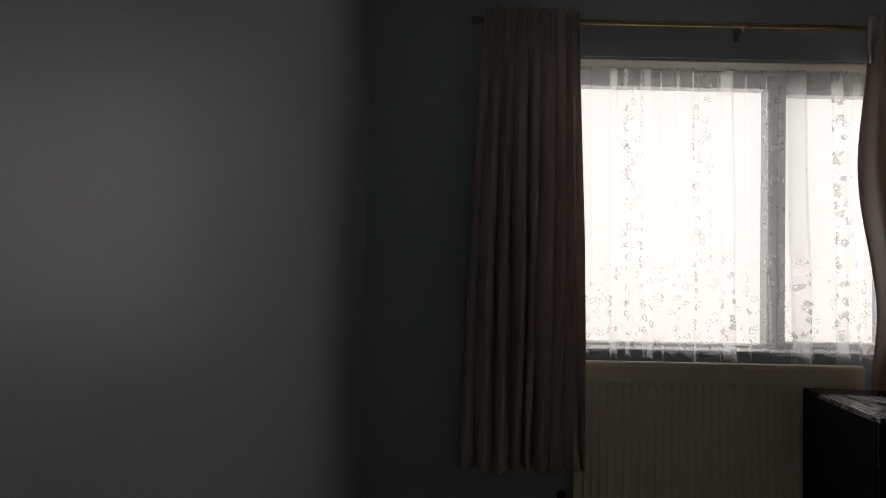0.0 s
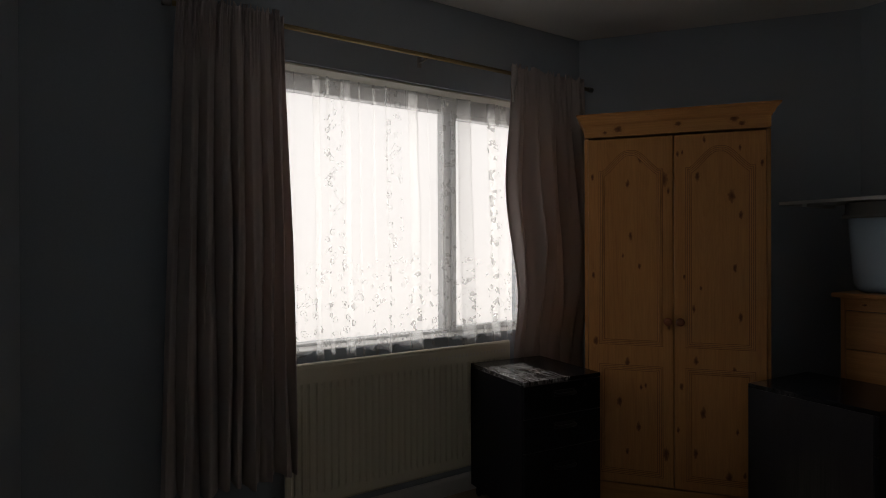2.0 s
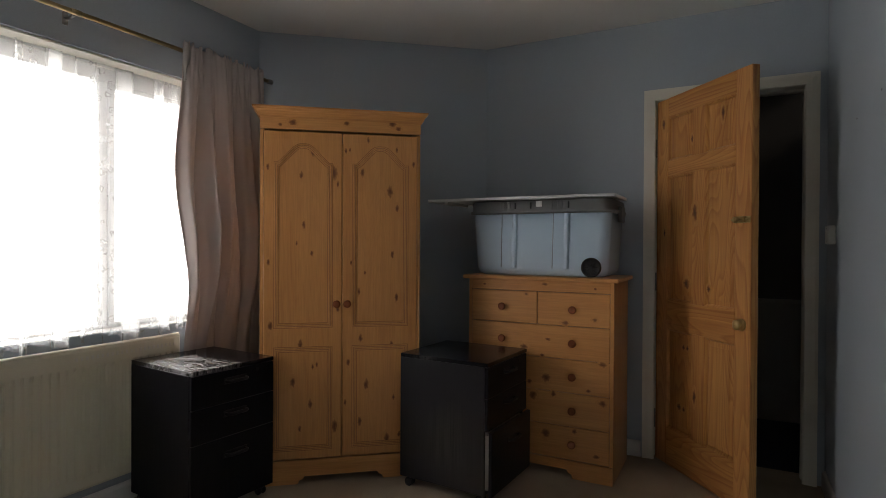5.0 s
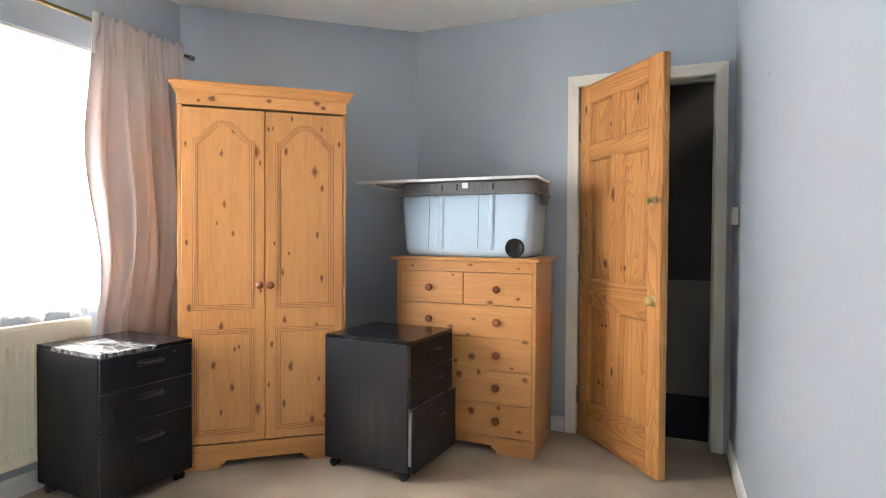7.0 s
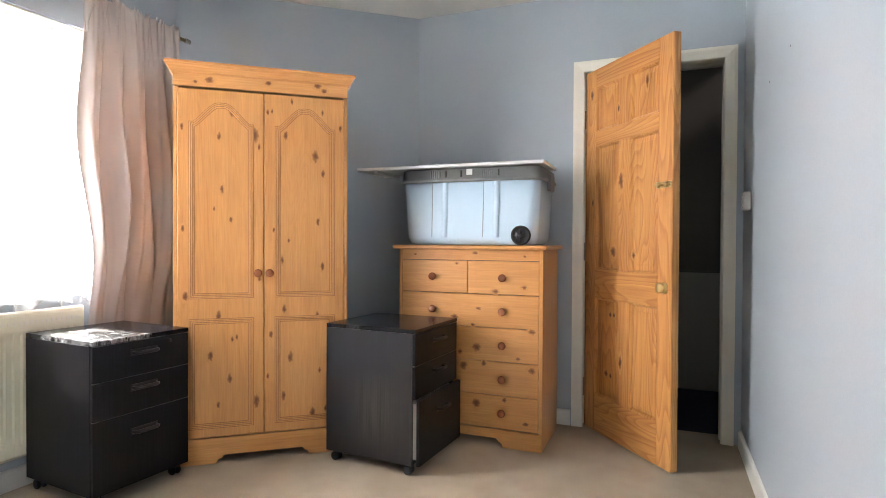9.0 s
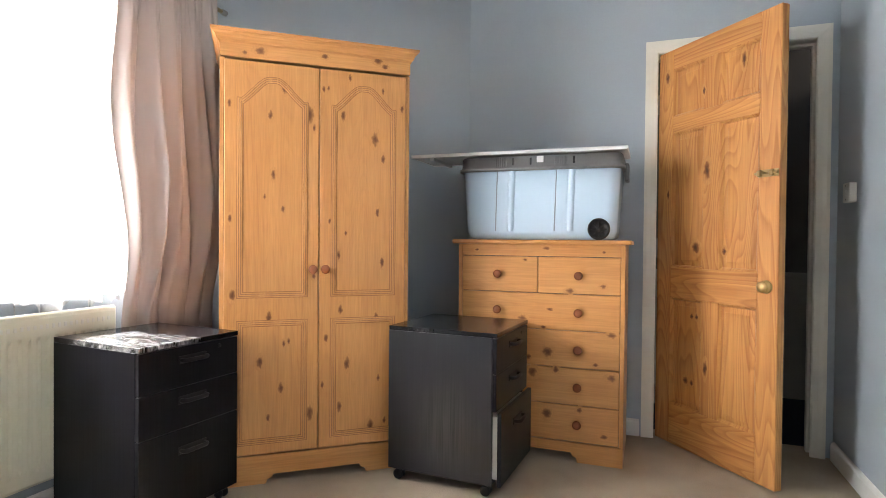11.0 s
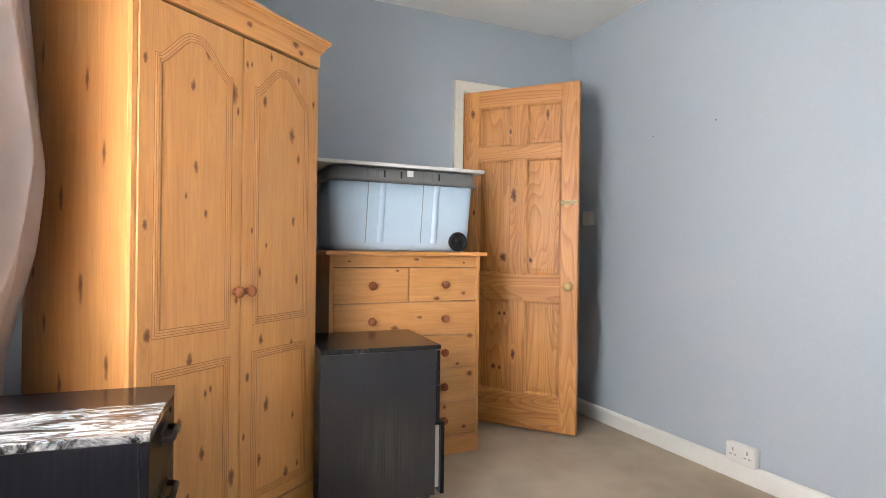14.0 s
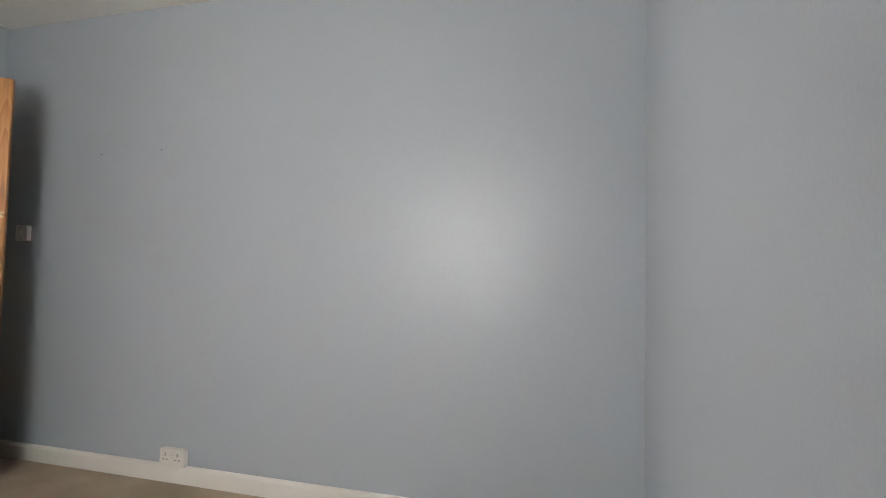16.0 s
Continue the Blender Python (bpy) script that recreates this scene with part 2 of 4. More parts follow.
def lace(name):
    """Sheer white net, closed up where flowers are woven in."""
    m, nt, b = mat(name)
    nt.nodes.remove(b)
    v = coords(nt, random_shift=False)
    wob = node(nt, "ShaderNodeTexNoise", Scale=46.0, Detail=2.0)
    nt.links.new(v, wob.inputs["Vector"])
    shift = nt.nodes.new("ShaderNodeVectorMath")
    shift.operation = "MULTIPLY_ADD"
    shift.inputs[1].default_value = (0.034, 0.034, 0.034)
    nt.links.new(wob.outputs["Color"], shift.inputs[0])
    nt.links.new(v, shift.inputs[2])
    vo = node(nt, "ShaderNodeTexVoronoi", Scale=24.0)
    nt.links.new(shift.outputs[0], vo.inputs["Vector"])
    petals = ramp(nt, vo.outputs["Distance"], [(0.09, (1, 1, 1)), (0.14, (0, 0, 0)), (0.23, (0, 0, 0)), (0.28, (1, 1, 1)), (0.34, (1, 1, 1)), (0.40, (0, 0, 0))])
    tc = nt.nodes.new("ShaderNodeTexCoord")
    sep = nt.nodes.new("ShaderNodeSeparateXYZ")
    nt.links.new(tc.outputs["Object"], sep.inputs[0])
    low = nt.nodes.new("ShaderNodeMapRange")
    low.inputs["From Min"].default_value, low.inputs["From Max"].default_value = 1.28, 0.98
    nt.links.new(sep.outputs["Z"], low.inputs["Value"])
    col_w = nt.nodes.new("ShaderNodeMath")
    col_w.operation = "SINE"
    cm = nt.nodes.new("ShaderNodeMath")
    cm.operation = "MULTIPLY"
    cm.inputs[1].default_value = 21.0
    nt.links.new(sep.outputs["X"], cm.inputs[0])
    nt.links.new(cm.outputs[0], col_w.inputs[0])
    band = ramp(nt, col_w.outputs[0], [(0.45, (0, 0, 0)), (0.75, (1, 1, 1))])
    where = mix(nt, 1.0, band, low.outputs[0], "LIGHTEN")
    hem = nt.nodes.new("ShaderNodeMapRange")
    hem.inputs["From Min"].default_value, hem.inputs["From Max"].default_value = 0.785, 0.755
    nt.links.new(sep.outputs["Z"], hem.inputs["Value"])
    flowers = mix(nt, 1.0, mix(nt, 1.0, petals, where, "MULTIPLY"), hem.outputs[0], "LIGHTEN")
    thick = nt.nodes.new("ShaderNodeMapRange")
    thick.inputs["To Min"].default_value, thick.inputs["To Max"].default_value = 0.18, 0.44
    nt.links.new(flowers, thick.inputs["Value"])
    clear = node(nt, "ShaderNodeBsdfTransparent")
    tr = node(nt, "ShaderNodeBsdfTranslucent", Color=(0.95, 0.95, 0.94, 1))
    df = node(nt, "ShaderNodeBsdfDiffuse", Color=(0.85, 0.85, 0.84, 1))
    th = node(nt, "ShaderNodeMixShader", Fac=0.35)
    dense = nt.nodes.new("ShaderNodeMapRange")
    dense.inputs["To Min"].default_value, dense.inputs["To Max"].default_value = 0.15, 0.42
    nt.links.new(flowers, dense.inputs["Value"])
    nt.links.new(dense.outputs[0], th.inputs[0])
    nt.links.new(tr.outputs[0], th.inputs[1])
    nt.links.new(df.outputs[0], th.inputs[2])
    mx = nt.nodes.new("ShaderNodeMixShader")
    nt.links.new(thick.outputs[0], mx.inputs[0])
    nt.links.new(clear.outputs[0], mx.inputs[1])
    nt.links.new(th.outputs[0], mx.inputs[2])
    nt.links.new(mx.outputs[0], nt.nodes["Material Output"].inputs["Surface"])
    return m


M_LACE = lace("white_lace_net")


def glass(name):
    m, nt, b = mat(name)
    b.inputs["Base Color"].default_value = (1, 1, 1, 1)
    b.inputs["Roughness"].default_value = 0.02
    b.inputs["IOR"].default_value = 1.05
    b.inputs["Transmission Weight"].default_value = 1.0
    return m


M_GLASS = glass("window_glass")


def tub_plastic(name):
    m, nt, b = mat(name)
    v = coords(nt, random_shift=False)
    n1 = noise_tex(nt, v, 3.0, 4)
    nt.links.new(mix(nt, n1, (0.50, 0.66, 0.80), (0.58, 0.72, 0.85)), b.inputs["Base Color"])
    b.inputs["Roughness"].default_value = 0.20
    b.inputs["Subsurface Weight"].default_value = 0.0
    bump(nt, b, noise_tex(nt, v, 40, 2), 0.03, 0.002)
    return m


M_TUB = tub_plastic("pale_blue_milky_plastic")
M_SEAM = paint("grey_blue_seam", (0.28, 0.33, 0.39), 0.4)


def knot_mat(name, core, rim, wood):
    """A knot: dark core, browner rim, passing into the colour of the wood round it."""
    m, nt, b = mat(name)
    uv = nt.nodes.new("ShaderNodeUVMap")
    ln = nt.nodes.new("ShaderNodeVectorMath")
    ln.operation = "LENGTH"
    nt.links.new(uv.outputs[0], ln.inputs[0])
    ad = nt.nodes.new("ShaderNodeMath")
    ad.operation = "MULTIPLY_ADD"
    nt.links.new(noise_tex(nt, coords(nt, (2.2, 2.2, 2.2)), 1.0, 4), ad.inputs[0])
    ad.inputs[1].default_value = 0.7
    nt.links.new(ln.outputs["Value"], ad.inputs[2])
    rings = noise_tex(nt, coords(nt, (9.0, 9.0, 2.5)), 1.0, 3)
    col = ramp(nt, ad.outputs[0], [(0.50, core), (0.78, rim), (1.12, wood)])
    col = mix(nt, 0.18, col, ramp(nt, rings, [(0.35, (0.2, 0.2, 0.2)), (0.65, (0.7, 0.7, 0.7))]), "OVERLAY")
    nt.links.new(col, b.inputs["Base Color"])
    b.inputs["Roughness"].default_value = 0.38
    return m


M_KNOT = knot_mat("pine_knot", (0.155, 0.048, 0.013), (0.29, 0.115, 0.034), (0.552, 0.253, 0.082))
M_KNOT_D = knot_mat("dark_door_knot", (0.085, 0.022, 0.007), (0.24, 0.08, 0.020), (0.49, 0.225, 0.068))


# ---- shaping helpers ----
def box(bm, lo, hi, bev=0.0, seg=1):
    c = [(a + b) / 2 for a, b in zip(lo, hi)]
    s = [abs(b - a) for a, b in zip(lo, hi)]
    made = bmesh.ops.create_cube(bm, size=1.0, matrix=Matrix.Translation(c) @ Matrix.Diagonal((*s, 1)))
    if bev:
        edges = list({e for v in made["verts"] for e in v.link_edges})
        bmesh.ops.bevel(bm, geom=edges, offset=bev, segments=seg, profile=0.5, affect="EDGES")
    return bm


def boxes(*items, bev=0.0):
    bm = bmesh.new()
    for lo, hi in items:
        box(bm, lo, hi, bev)
    return bm


def prism(points, y0, y1, bm=None):
    """A polygon in x, z, from y0 to y1."""
    bm = bm or bmesh.new()
    a = [bm.verts.new((x, y0, z)) for x, z in points]
    b = [bm.verts.new((x, y1, z)) for x, z in points]
    bm.faces.new(a)
    bm.faces.new(b[::-1])
    n = len(points)
    for i in range(n):
        bm.faces.new((a[i], b[i], b[(i + 1) % n], a[(i + 1) % n]))
    bmesh.ops.recalc_face_normals(bm, faces=bm.faces)
    return bm


def lathe(profile, m=None, n=20, bm=None):
    """Turned shape: (radius, height) pairs, round z, then moved by m."""
    bm = bm or bmesh.new()
    rings = []
    m = m or Matrix()
    for r, h in profile:
        rings.append([bm.verts.new(m @ Vector((max(r, 1e-4) * math.cos(2 * math.pi * i / n), max(r, 1e-4) * math.sin(2 * math.pi * i / n), h))) for i in range(n)])
    for a, b in zip(rings, rings[1:]):
        for i in range(n):
            bm.faces.new((a[i], a[(i + 1) % n], b[(i + 1) % n], b[i]))
    bm.faces.new(rings[0][::-1])
    bm.faces.new(rings[-1])
    bmesh.ops.recalc_face_normals(bm, faces=bm.faces)
    return bm


def tube(points, r, n=10, bm=None):
    """A round bar along a list of points."""
    bm = bm or bmesh.new()
    rings = []
    pts = [Vector(p) for p in points]
    for i, p in enumerate(pts):
        d = (pts[min(i + 1, len(pts) - 1)] - pts[max(i - 1, 0)]).normalized()
        q = d.to_track_quat("Z", "Y").to_matrix()
        rings.append([bm.verts.new(p + q @ Vector((r * math.cos(2 * math.pi * k / n), r * math.sin(2 * math.pi * k / n), 0))) for k in range(n)])
    for a, b in zip(rings, rings[1:]):
        for k in range(n):
            bm.faces.new((a[k], a[(k + 1) % n], b[(k + 1) % n], b[k]))
    bm.faces.new(rings[0][::-1])
    bm.faces.new(rings[-1])
    bmesh.ops.recalc_face_normals(bm, faces=bm.faces)
    return bm


def offset_loop(pts, d):
    """A closed outline (x, z), counterclockwise, moved inwards by d."""
    out = []
    n = len(pts)
    for i in range(n):
        p0, p1, p2 = Vector(pts[i - 1]), Vector(pts[i]), Vector(pts[(i + 1) % n])
        a, b = (p1 - p0).normalized(), (p2 - p1).normalized()
        na, nb = Vector((-a.y, a.x)), Vector((-b.y, b.x))
        k = na + nb
        k = k / max(0.3, 1 + na.dot(nb))
        out.append(p1 + k * d)
    return out


def moulding(pts, steps, y, bm=None):
    """Rings round an outline: (inset, rise towards the viewer) one after the other."""
    bm = bm or bmesh.new()
    loops = [[bm.verts.new((p.x, y - rise, p.y)) for p in offset_loop(pts, inset)] for inset, rise in steps]
    n = len(pts)
    for a, b in zip(loops, loops[1:]):
        for i in range(n):
            bm.faces.new((a[i], a[(i + 1) % n], b[(i + 1) % n], b[i]))
    bmesh.ops.recalc_face_normals(bm, faces=bm.faces)
    return bm, loops


def part(name, bm, material, parent=None, label="", smooth=False):
    me = bpy.data.meshes.new(name)
    bm.to_mesh(me)
    bm.free()
    me.materials.append(material)
    if smooth:
        for p in me.polygons:
            p.use_smooth = True
    ob = new(name, me)
    if parent is not None:
        ob.parent = parent
    if label:
        ob["label"] = label
    return ob


def thing(name, m, label, category, group="", kind=""):
    ob = new(name)
    ob.empty_display_size = 0.1
    ob.matrix_world = m
    return tagged(ob, label, category, group, kind)


def structure(name, bm, material, label="", category="", smooth=False):
    ob = part(name, bm, material, None, "", smooth)
    return tagged(ob, label, category, "", "structure")


KNOT_MESH = {}


def knots(rows, y, parent, material, m=None):
    """Knots set into a face that looks towards -y: x, z, half width, half height."""
    for i, (x, z, rx, rz) in enumerate(rows):
        key = (material.name, i % 4)
        if key not in KNOT_MESH:
            rng = random.Random(31 + i % 4)
            bm = bmesh.new()
            uv = bm.loops.layers.uv.new("UVMap")
            n = 18
            c = bm.verts.new((0, 0, 0))
            ring, flat = [], {}
            for k in range(n):
                a = 2 * math.pi * k / n
                r = 0.72 + 0.22 * rng.random() + 0.30 * abs(math.sin(a)) ** 6
                ring.append(bm.verts.new((r * math.cos(a), 0, r * math.sin(a))))
                flat[ring[-1]] = (math.cos(a), math.sin(a))
            flat[c] = (0, 0)
            for k in range(n):
                f = bm.faces.new((c, ring[k], ring[(k + 1) % n]))
                for lp in f.loops:
                    lp[uv].uv = flat[lp.vert]
            bmesh.ops.recalc_face_normals(bm, faces=bm.faces)
            me = bpy.data.meshes.new("knot")
            bm.to_mesh(me)
            bm.free()
            me.materials.append(material)
            KNOT_MESH[key] = me
        ob = new("knot", KNOT_MESH[key])
        ob.parent = parent
        ob.matrix_basis = (m or Matrix()) @ pose(x, y - 0.0005 - 0.00005 * (i % 5), z) @ Matrix.Diagonal((rx * 2.15, 1, rz * 2.5, 1))


# ---- the room: walls, floor, ceiling ----
XW, XE, YS, YN, H = 1.05, 4.57, 1.825, 4.725, 2.44
T = 0.14
WX0, WX1, WZ0, WZ1 = 1.80, 3.40, 0.786, 2.025
DY0, DY1, DZ = 1.902, 2.622, 1.992
BX, BY = 3.683, 3.645

structure("floor", boxes(((XW - 0.3, YS - 0.3, -0.12), (XE + T, YN + 0.28, 0.0))), M_CARPET, "worn beige cut-pile bedroom carpet", "carpet")
structure("ceiling", boxes(((XW - 0.3, YS - 0.3, H), (6.0, YN + 0.28, H + 0.12))), M_CEIL, "uneven white painted plaster ceiling", "ceiling")
structure("wall_west", boxes(((XW - T, YS - T, 0), (XW, YN + 0.28, H))), M_WALL, "plain blue-grey painted bedroom wall", "wall")
structure("wall_south", boxes(((XW, YS - T, 0), (XE + T, YS, H))), M_WALL, "large bare blue-grey painted wall", "wall")
structure("wall_north", boxes(((XW, YN, 0), (WX0, YN + 0.28, H)), ((WX1, YN, 0), (XE + T, YN + 0.28, H)),
                              ((WX0, YN, 0), (WX1, YN + 0.28, WZ0)), ((WX0, YN, WZ1), (WX1, YN + 0.28, H))), M_WALL,
          "blue-grey painted wall with a window opening", "wall")
structure("wall_east", boxes(((XE, YS, DZ + 0.02), (XE + T, YN, H)), ((XE, DY1 + 0.02, 0), (XE + T, YN, DZ + 0.02)),
                             ((XE, YS, 0), (XE + T, DY0 - 0.02, DZ + 0.02))), M_WALL, "blue-grey painted wall with a doorway", "wall")
bm = bmesh.new()
corner = [(XE - 0.001, BY), (XE - 0.001, YN - 0.001), (BX, YN - 0.001)]
lo = [bm.verts.new((x, y, 0)) for x, y in corner]
hi = [bm.verts.new((x, y, H - 0.001)) for x, y in corner]
bm.faces.new(lo[::-1])
bm.faces.new(hi)
for i in range(3):
    bm.faces.new((lo[i], lo[(i + 1) % 3], hi[(i + 1) % 3], hi[i]))
bmesh.ops.recalc_face_normals(bm, faces=bm.faces)
structure("wall_diagonal", bm, M_WALL, "blue-grey painted wall slanting across the corner", "wall")


def skirting(name, a, b, inward):
    """Skirting board from a to b, its face towards inward."""
    a, b, n = Vector((*a, 0)), Vector((*b, 0)), Vector((*inward, 0))
    prof = [(0, 0), (0.016, 0), (0.016, 0.070), (0.012, 0.080), (0.005, 0.086), (0, 0.087)]
    bm = bmesh.new()
    ends = [[bm.verts.new(p + n * o + Vector((0, 0, z))) for o, z in prof] for p in (a, b)]
    k = len(prof)
    for i in range(k):
        bm.faces.new((ends[0][i], ends[0][(i + 1) % k], ends[1][(i + 1) % k], ends[1][i]))
    bm.faces.new(ends[0])
    bm.faces.new(ends[1][::-1])
    bmesh.ops.recalc_face_normals(bm, faces=bm.faces)
    return structure(name, bm, M_WHITE, "white gloss painted skirting board", "skirting")


skirting("baseboard_south", (XW + 0.017, YS), (XE - 0.022, YS), (0, 1))
skirting("baseboard_west", (XW, YS), (XW, YN), (1, 0))
skirting("baseboard_north", (XW + 0.017, YN), (BX, YN), (0, -1))
skirting("baseboard_east", (XE, DY1 + 0.07), (XE, BY), (-1, 0))
dv = Vector((BX - XE, YN - BY)).normalized()
skirting("baseboard_diagonal", (XE, BY), (BX, YN), (-dv.y, dv.x))

# ---- window ----
window = thing("window_1", pose(0, 0, 0), "white plastic-framed two-light window behind net curtain", "window", "", "structure")
FY0, FY1 = 4.835, 4.895
part("outer_frame", boxes(((WX0, FY0, WZ0), (WX0 + 0.045, FY1, WZ1)), ((WX1 - 0.045, FY0, WZ0), (WX1, FY1, WZ1)),
                          ((WX0 + 0.045, FY0, WZ0), (WX1 - 0.045, FY1, WZ0 + 0.016)), ((WX0 + 0.045, FY0, WZ1 - 0.090), (WX1 - 0.045, FY1, WZ1)), bev=0.004), M_UPVC, window)
part("mullion", boxes(((2.803, FY0 - 0.004, WZ0 + 0.016), (2.848, FY1 - 0.004, WZ1 - 0.090)), bev=0.004), M_UPVC, window)
sx0, sx1, sz0, sz1 = 2.850, WX1 - 0.047, WZ0 + 0.010, WZ1 - 0.092
sash = part("sash", boxes(((sx0, FY0 - 0.012, sz0), (sx0 + 0.030, FY1 - 0.012, sz1)), ((sx1 - 0.030, FY0 - 0.012, sz0), (sx1, FY1 - 0.012, sz1)),
                          ((sx0 + 0.030, FY0 - 0.012, sz0), (sx1 - 0.030, FY1 - 0.012, sz0 + 0.022)), ((sx0 + 0.030, FY0 - 0.012, sz1 - 0.024), (sx1 - 0.030, FY1 - 0.012, sz1)), bev=0.004), M_UPVC, window)
for x0, x1, z0, z1 in ((WX0 + 0.04, 2.808, WZ0 + 0.010, WZ1 - 0.085), (sx0 + 0.025, sx1 - 0.025, sz0 + 0.018, sz1 - 0.020)):
    pane = part("pane", boxes(((x0, FY0 + 0.025, z0), (x1, FY0 + 0.031, z1))), M_GLASS, window)
    pane.visible_shadow = False
part("window_sill", boxes(((WX0 + 0.002, YN + 0.004, WZ0 - 0.01), (WX1 - 0.002, FY0, WZ0 + 0.004)), bev=0.003), M_WHITE, window)
part("head_trim", boxes(((WX0 + 0.002, YN + 0.012, WZ1 - 0.012), (WX1 - 0.002, FY0, WZ1 - 0.002)), bev=0.002), M_CASING, window)

# bright hazy distance beyond the garden
def haze(name):
    m, nt, b = mat(name)
    nt.nodes.remove(b)
    tc = nt.nodes.new("ShaderNodeTexCoord")
    sep = nt.nodes.new("ShaderNodeSeparateXYZ")
    nt.links.new(tc.outputs["Object"], sep.inputs[0])
    mr = nt.nodes.new("ShaderNodeMapRange")
    mr.inputs["From Min"].default_value, mr.inputs["From Max"].default_value = -30.0, 50.0
    nt.links.new(sep.outputs["Z"], mr.inputs["Value"])
    col = ramp(nt, mr.outputs[0], [(0.0, (0.92, 0.90, 0.86)), (0.36, (0.95, 0.94, 0.92)), (0.42, (1.0, 1.0, 1.0)), (0.75, (0.93, 0.97, 1.0))])
    em = node(nt, "ShaderNodeEmission", Strength=30.0)
    nt.links.new(col, em.inputs["Color"])
    nt.links.new(em.outputs[0], nt.nodes["Material Output"].inputs["Surface"])
    return m


structure("backdrop", boxes(((-70, 56, -40), (75, 56.2, 75))), haze("bright_hazy_sky"), "bright hazy sky and distance outside", "sky")

# ---- doorway, casing and door ----
casing = thing("door_frame", pose(0, 0, 0), "cream-white painted door casing with lining", "door frame", "", "structure")
CW = 0.062
prof = [(0.0, 0.004), (0.0, 0.010), (0.006, 0.016), (0.030, 0.018), (0.048, 0.022), (CW, 0.022), (CW, 0.0)]


def casing_leg(y_in, side):
    """Upright casing; side is the way outwards from the opening along y."""
    bm = bmesh.new()
    rows = []
    for z in (0.0, None):
        rows.append([bm.verts.new((XE - o, y_in + side * w, 0.0 if z == 0.0 else DZ + w)) for w, o in prof])
    for i in range(len(prof) - 1):
        bm.faces.new((rows[0][i], rows[0][i + 1], rows[1][i + 1], rows[1][i]))
    bmesh.ops.recalc_face_normals(bm, faces=bm.faces)
    return bm


part("casing_leg", casing_leg(DY1, 1), M_CASING, casing)
part("casing_leg", casing_leg(DY0 + 0.02, -1), M_CASING, casing)
bm = bmesh.new()
rows = [[bm.verts.new((XE - o, (DY1 + w) if end else (DY0 + 0.02 - w), DZ + w)) for w, o in prof] for end in (0, 1)]
for i in range(len(prof) - 1):
    bm.faces.new((rows[0][i], rows[0][i + 1], rows[1][i + 1], rows[1][i]))
bmesh.ops.recalc_face_normals(bm, faces=bm.faces)
part("casing_head", bm, M_CASING, casing)
part("lining", boxes(((XE - 0.001, DY0 - 0.02, 0), (XE + T + 0.004, DY0 + 0.008, DZ + 0.02)), bev=0.002), M_CASING, casing)
part("lining", boxes(((XE + 0.047, DY1 + 0.002, 0), (XE + T + 0.004, DY1 + 0.02, DZ + 0.02)), bev=0.002), M_CASING, casing)
part("lining", boxes(((XE - 0.001, DY0 + 0.008, DZ), (XE + T + 0.004, DY1 + 0.002, DZ + 0.02)), bev=0.002), M_CASING, casing)
part("door_stop", boxes(((XE + 0.05, DY0 + 0.008, 0), (XE + 0.085, DY0 + 0.022, DZ - 0.012)), bev=0.002), M_CASING, casing)
part("door_stop", boxes(((XE + 0.05, DY0 + 0.008, DZ - 0.014), (XE + 0.085, DY1 + 0.002, DZ)), bev=0.002), M_CASING, casing)
part("strike_plate", boxes(((XE + 0.010, DY0 + 0.008, 1.24), (XE + 0.034, DY0 + 0.0115, 1.36)), bev=0.001), M_STEEL, casing, "worn steel bolt keep")
part("latch_plate", boxes(((XE + 0.010, DY0 + 0.008, 0.80), (XE + 0.034, DY0 + 0.0115, 0.90)), bev=0.001), M_STEEL, casing)

LW, LH, LT = 0.700, 1.975, 0.040
SWING = 50.0
# local x runs from the hinge to the latch edge, local -y is the face towards the room
door = thing("door_1", pose(XE - 0.002, DY1 - 0.006, 0.010, 0, 0, 270 - SWING) , "stripped pine six-panel door standing half open", "door", "", "structure")
ST = 0.098
zs = [0.0, 0.20, 0.735, 0.885, 1.555, 1.635, 1.872, LH]
for x0 in (0.0, LW - ST):
    part("stile", boxes(((x0, 0, 0), (x0 + ST, LT, LH)), bev=0.003), M_DOOR_V, door)
for z0, z1 in ((zs[0], zs[1]), (zs[2], zs[3]), (zs[4], zs[5]), (zs[6], zs[7])):
    part("rail", boxes(((ST, 0.0005, z0), (LW - ST, LT - 0.0005, z1)), bev=0.002), M_DOOR_H, door)
xm0, xm1 = LW / 2 - 0.047, LW / 2 + 0.047
for z0, z1 in ((zs[1], zs[2]), (zs[3], zs[4]), (zs[5], zs[6])):
    part("muntin", boxes(((xm0, 0.0005, z0), (xm1, LT - 0.0005, z1)), bev=0.002), M_DOOR_V, door)
    for x0, x1 in ((ST, xm0), (xm1, LW - ST)):
        bm = boxes(((x0, 0.013, z0), (x1, LT - 0.013, z1)))
        out = [(x0, z0), (x1, z0), (x1, z1), (x0, z1)]
        steps = [(0.0, 0.0125), (0.003, 0.0125), (0.010, 0.006), (0.013, 0.0005), (0.016, 0.0006), (0.036, 0.0030), (0.038, 0.0045)]
        bm, loops = moulding(out, steps, 0.0135, bm)
        bm.faces.new(loops[-1])
        for f in list(bm.faces)[6:]:
            if f.normal.y > 0:
                f.normal_flip()
        part("panel", bm, M_DOOR_V, door)
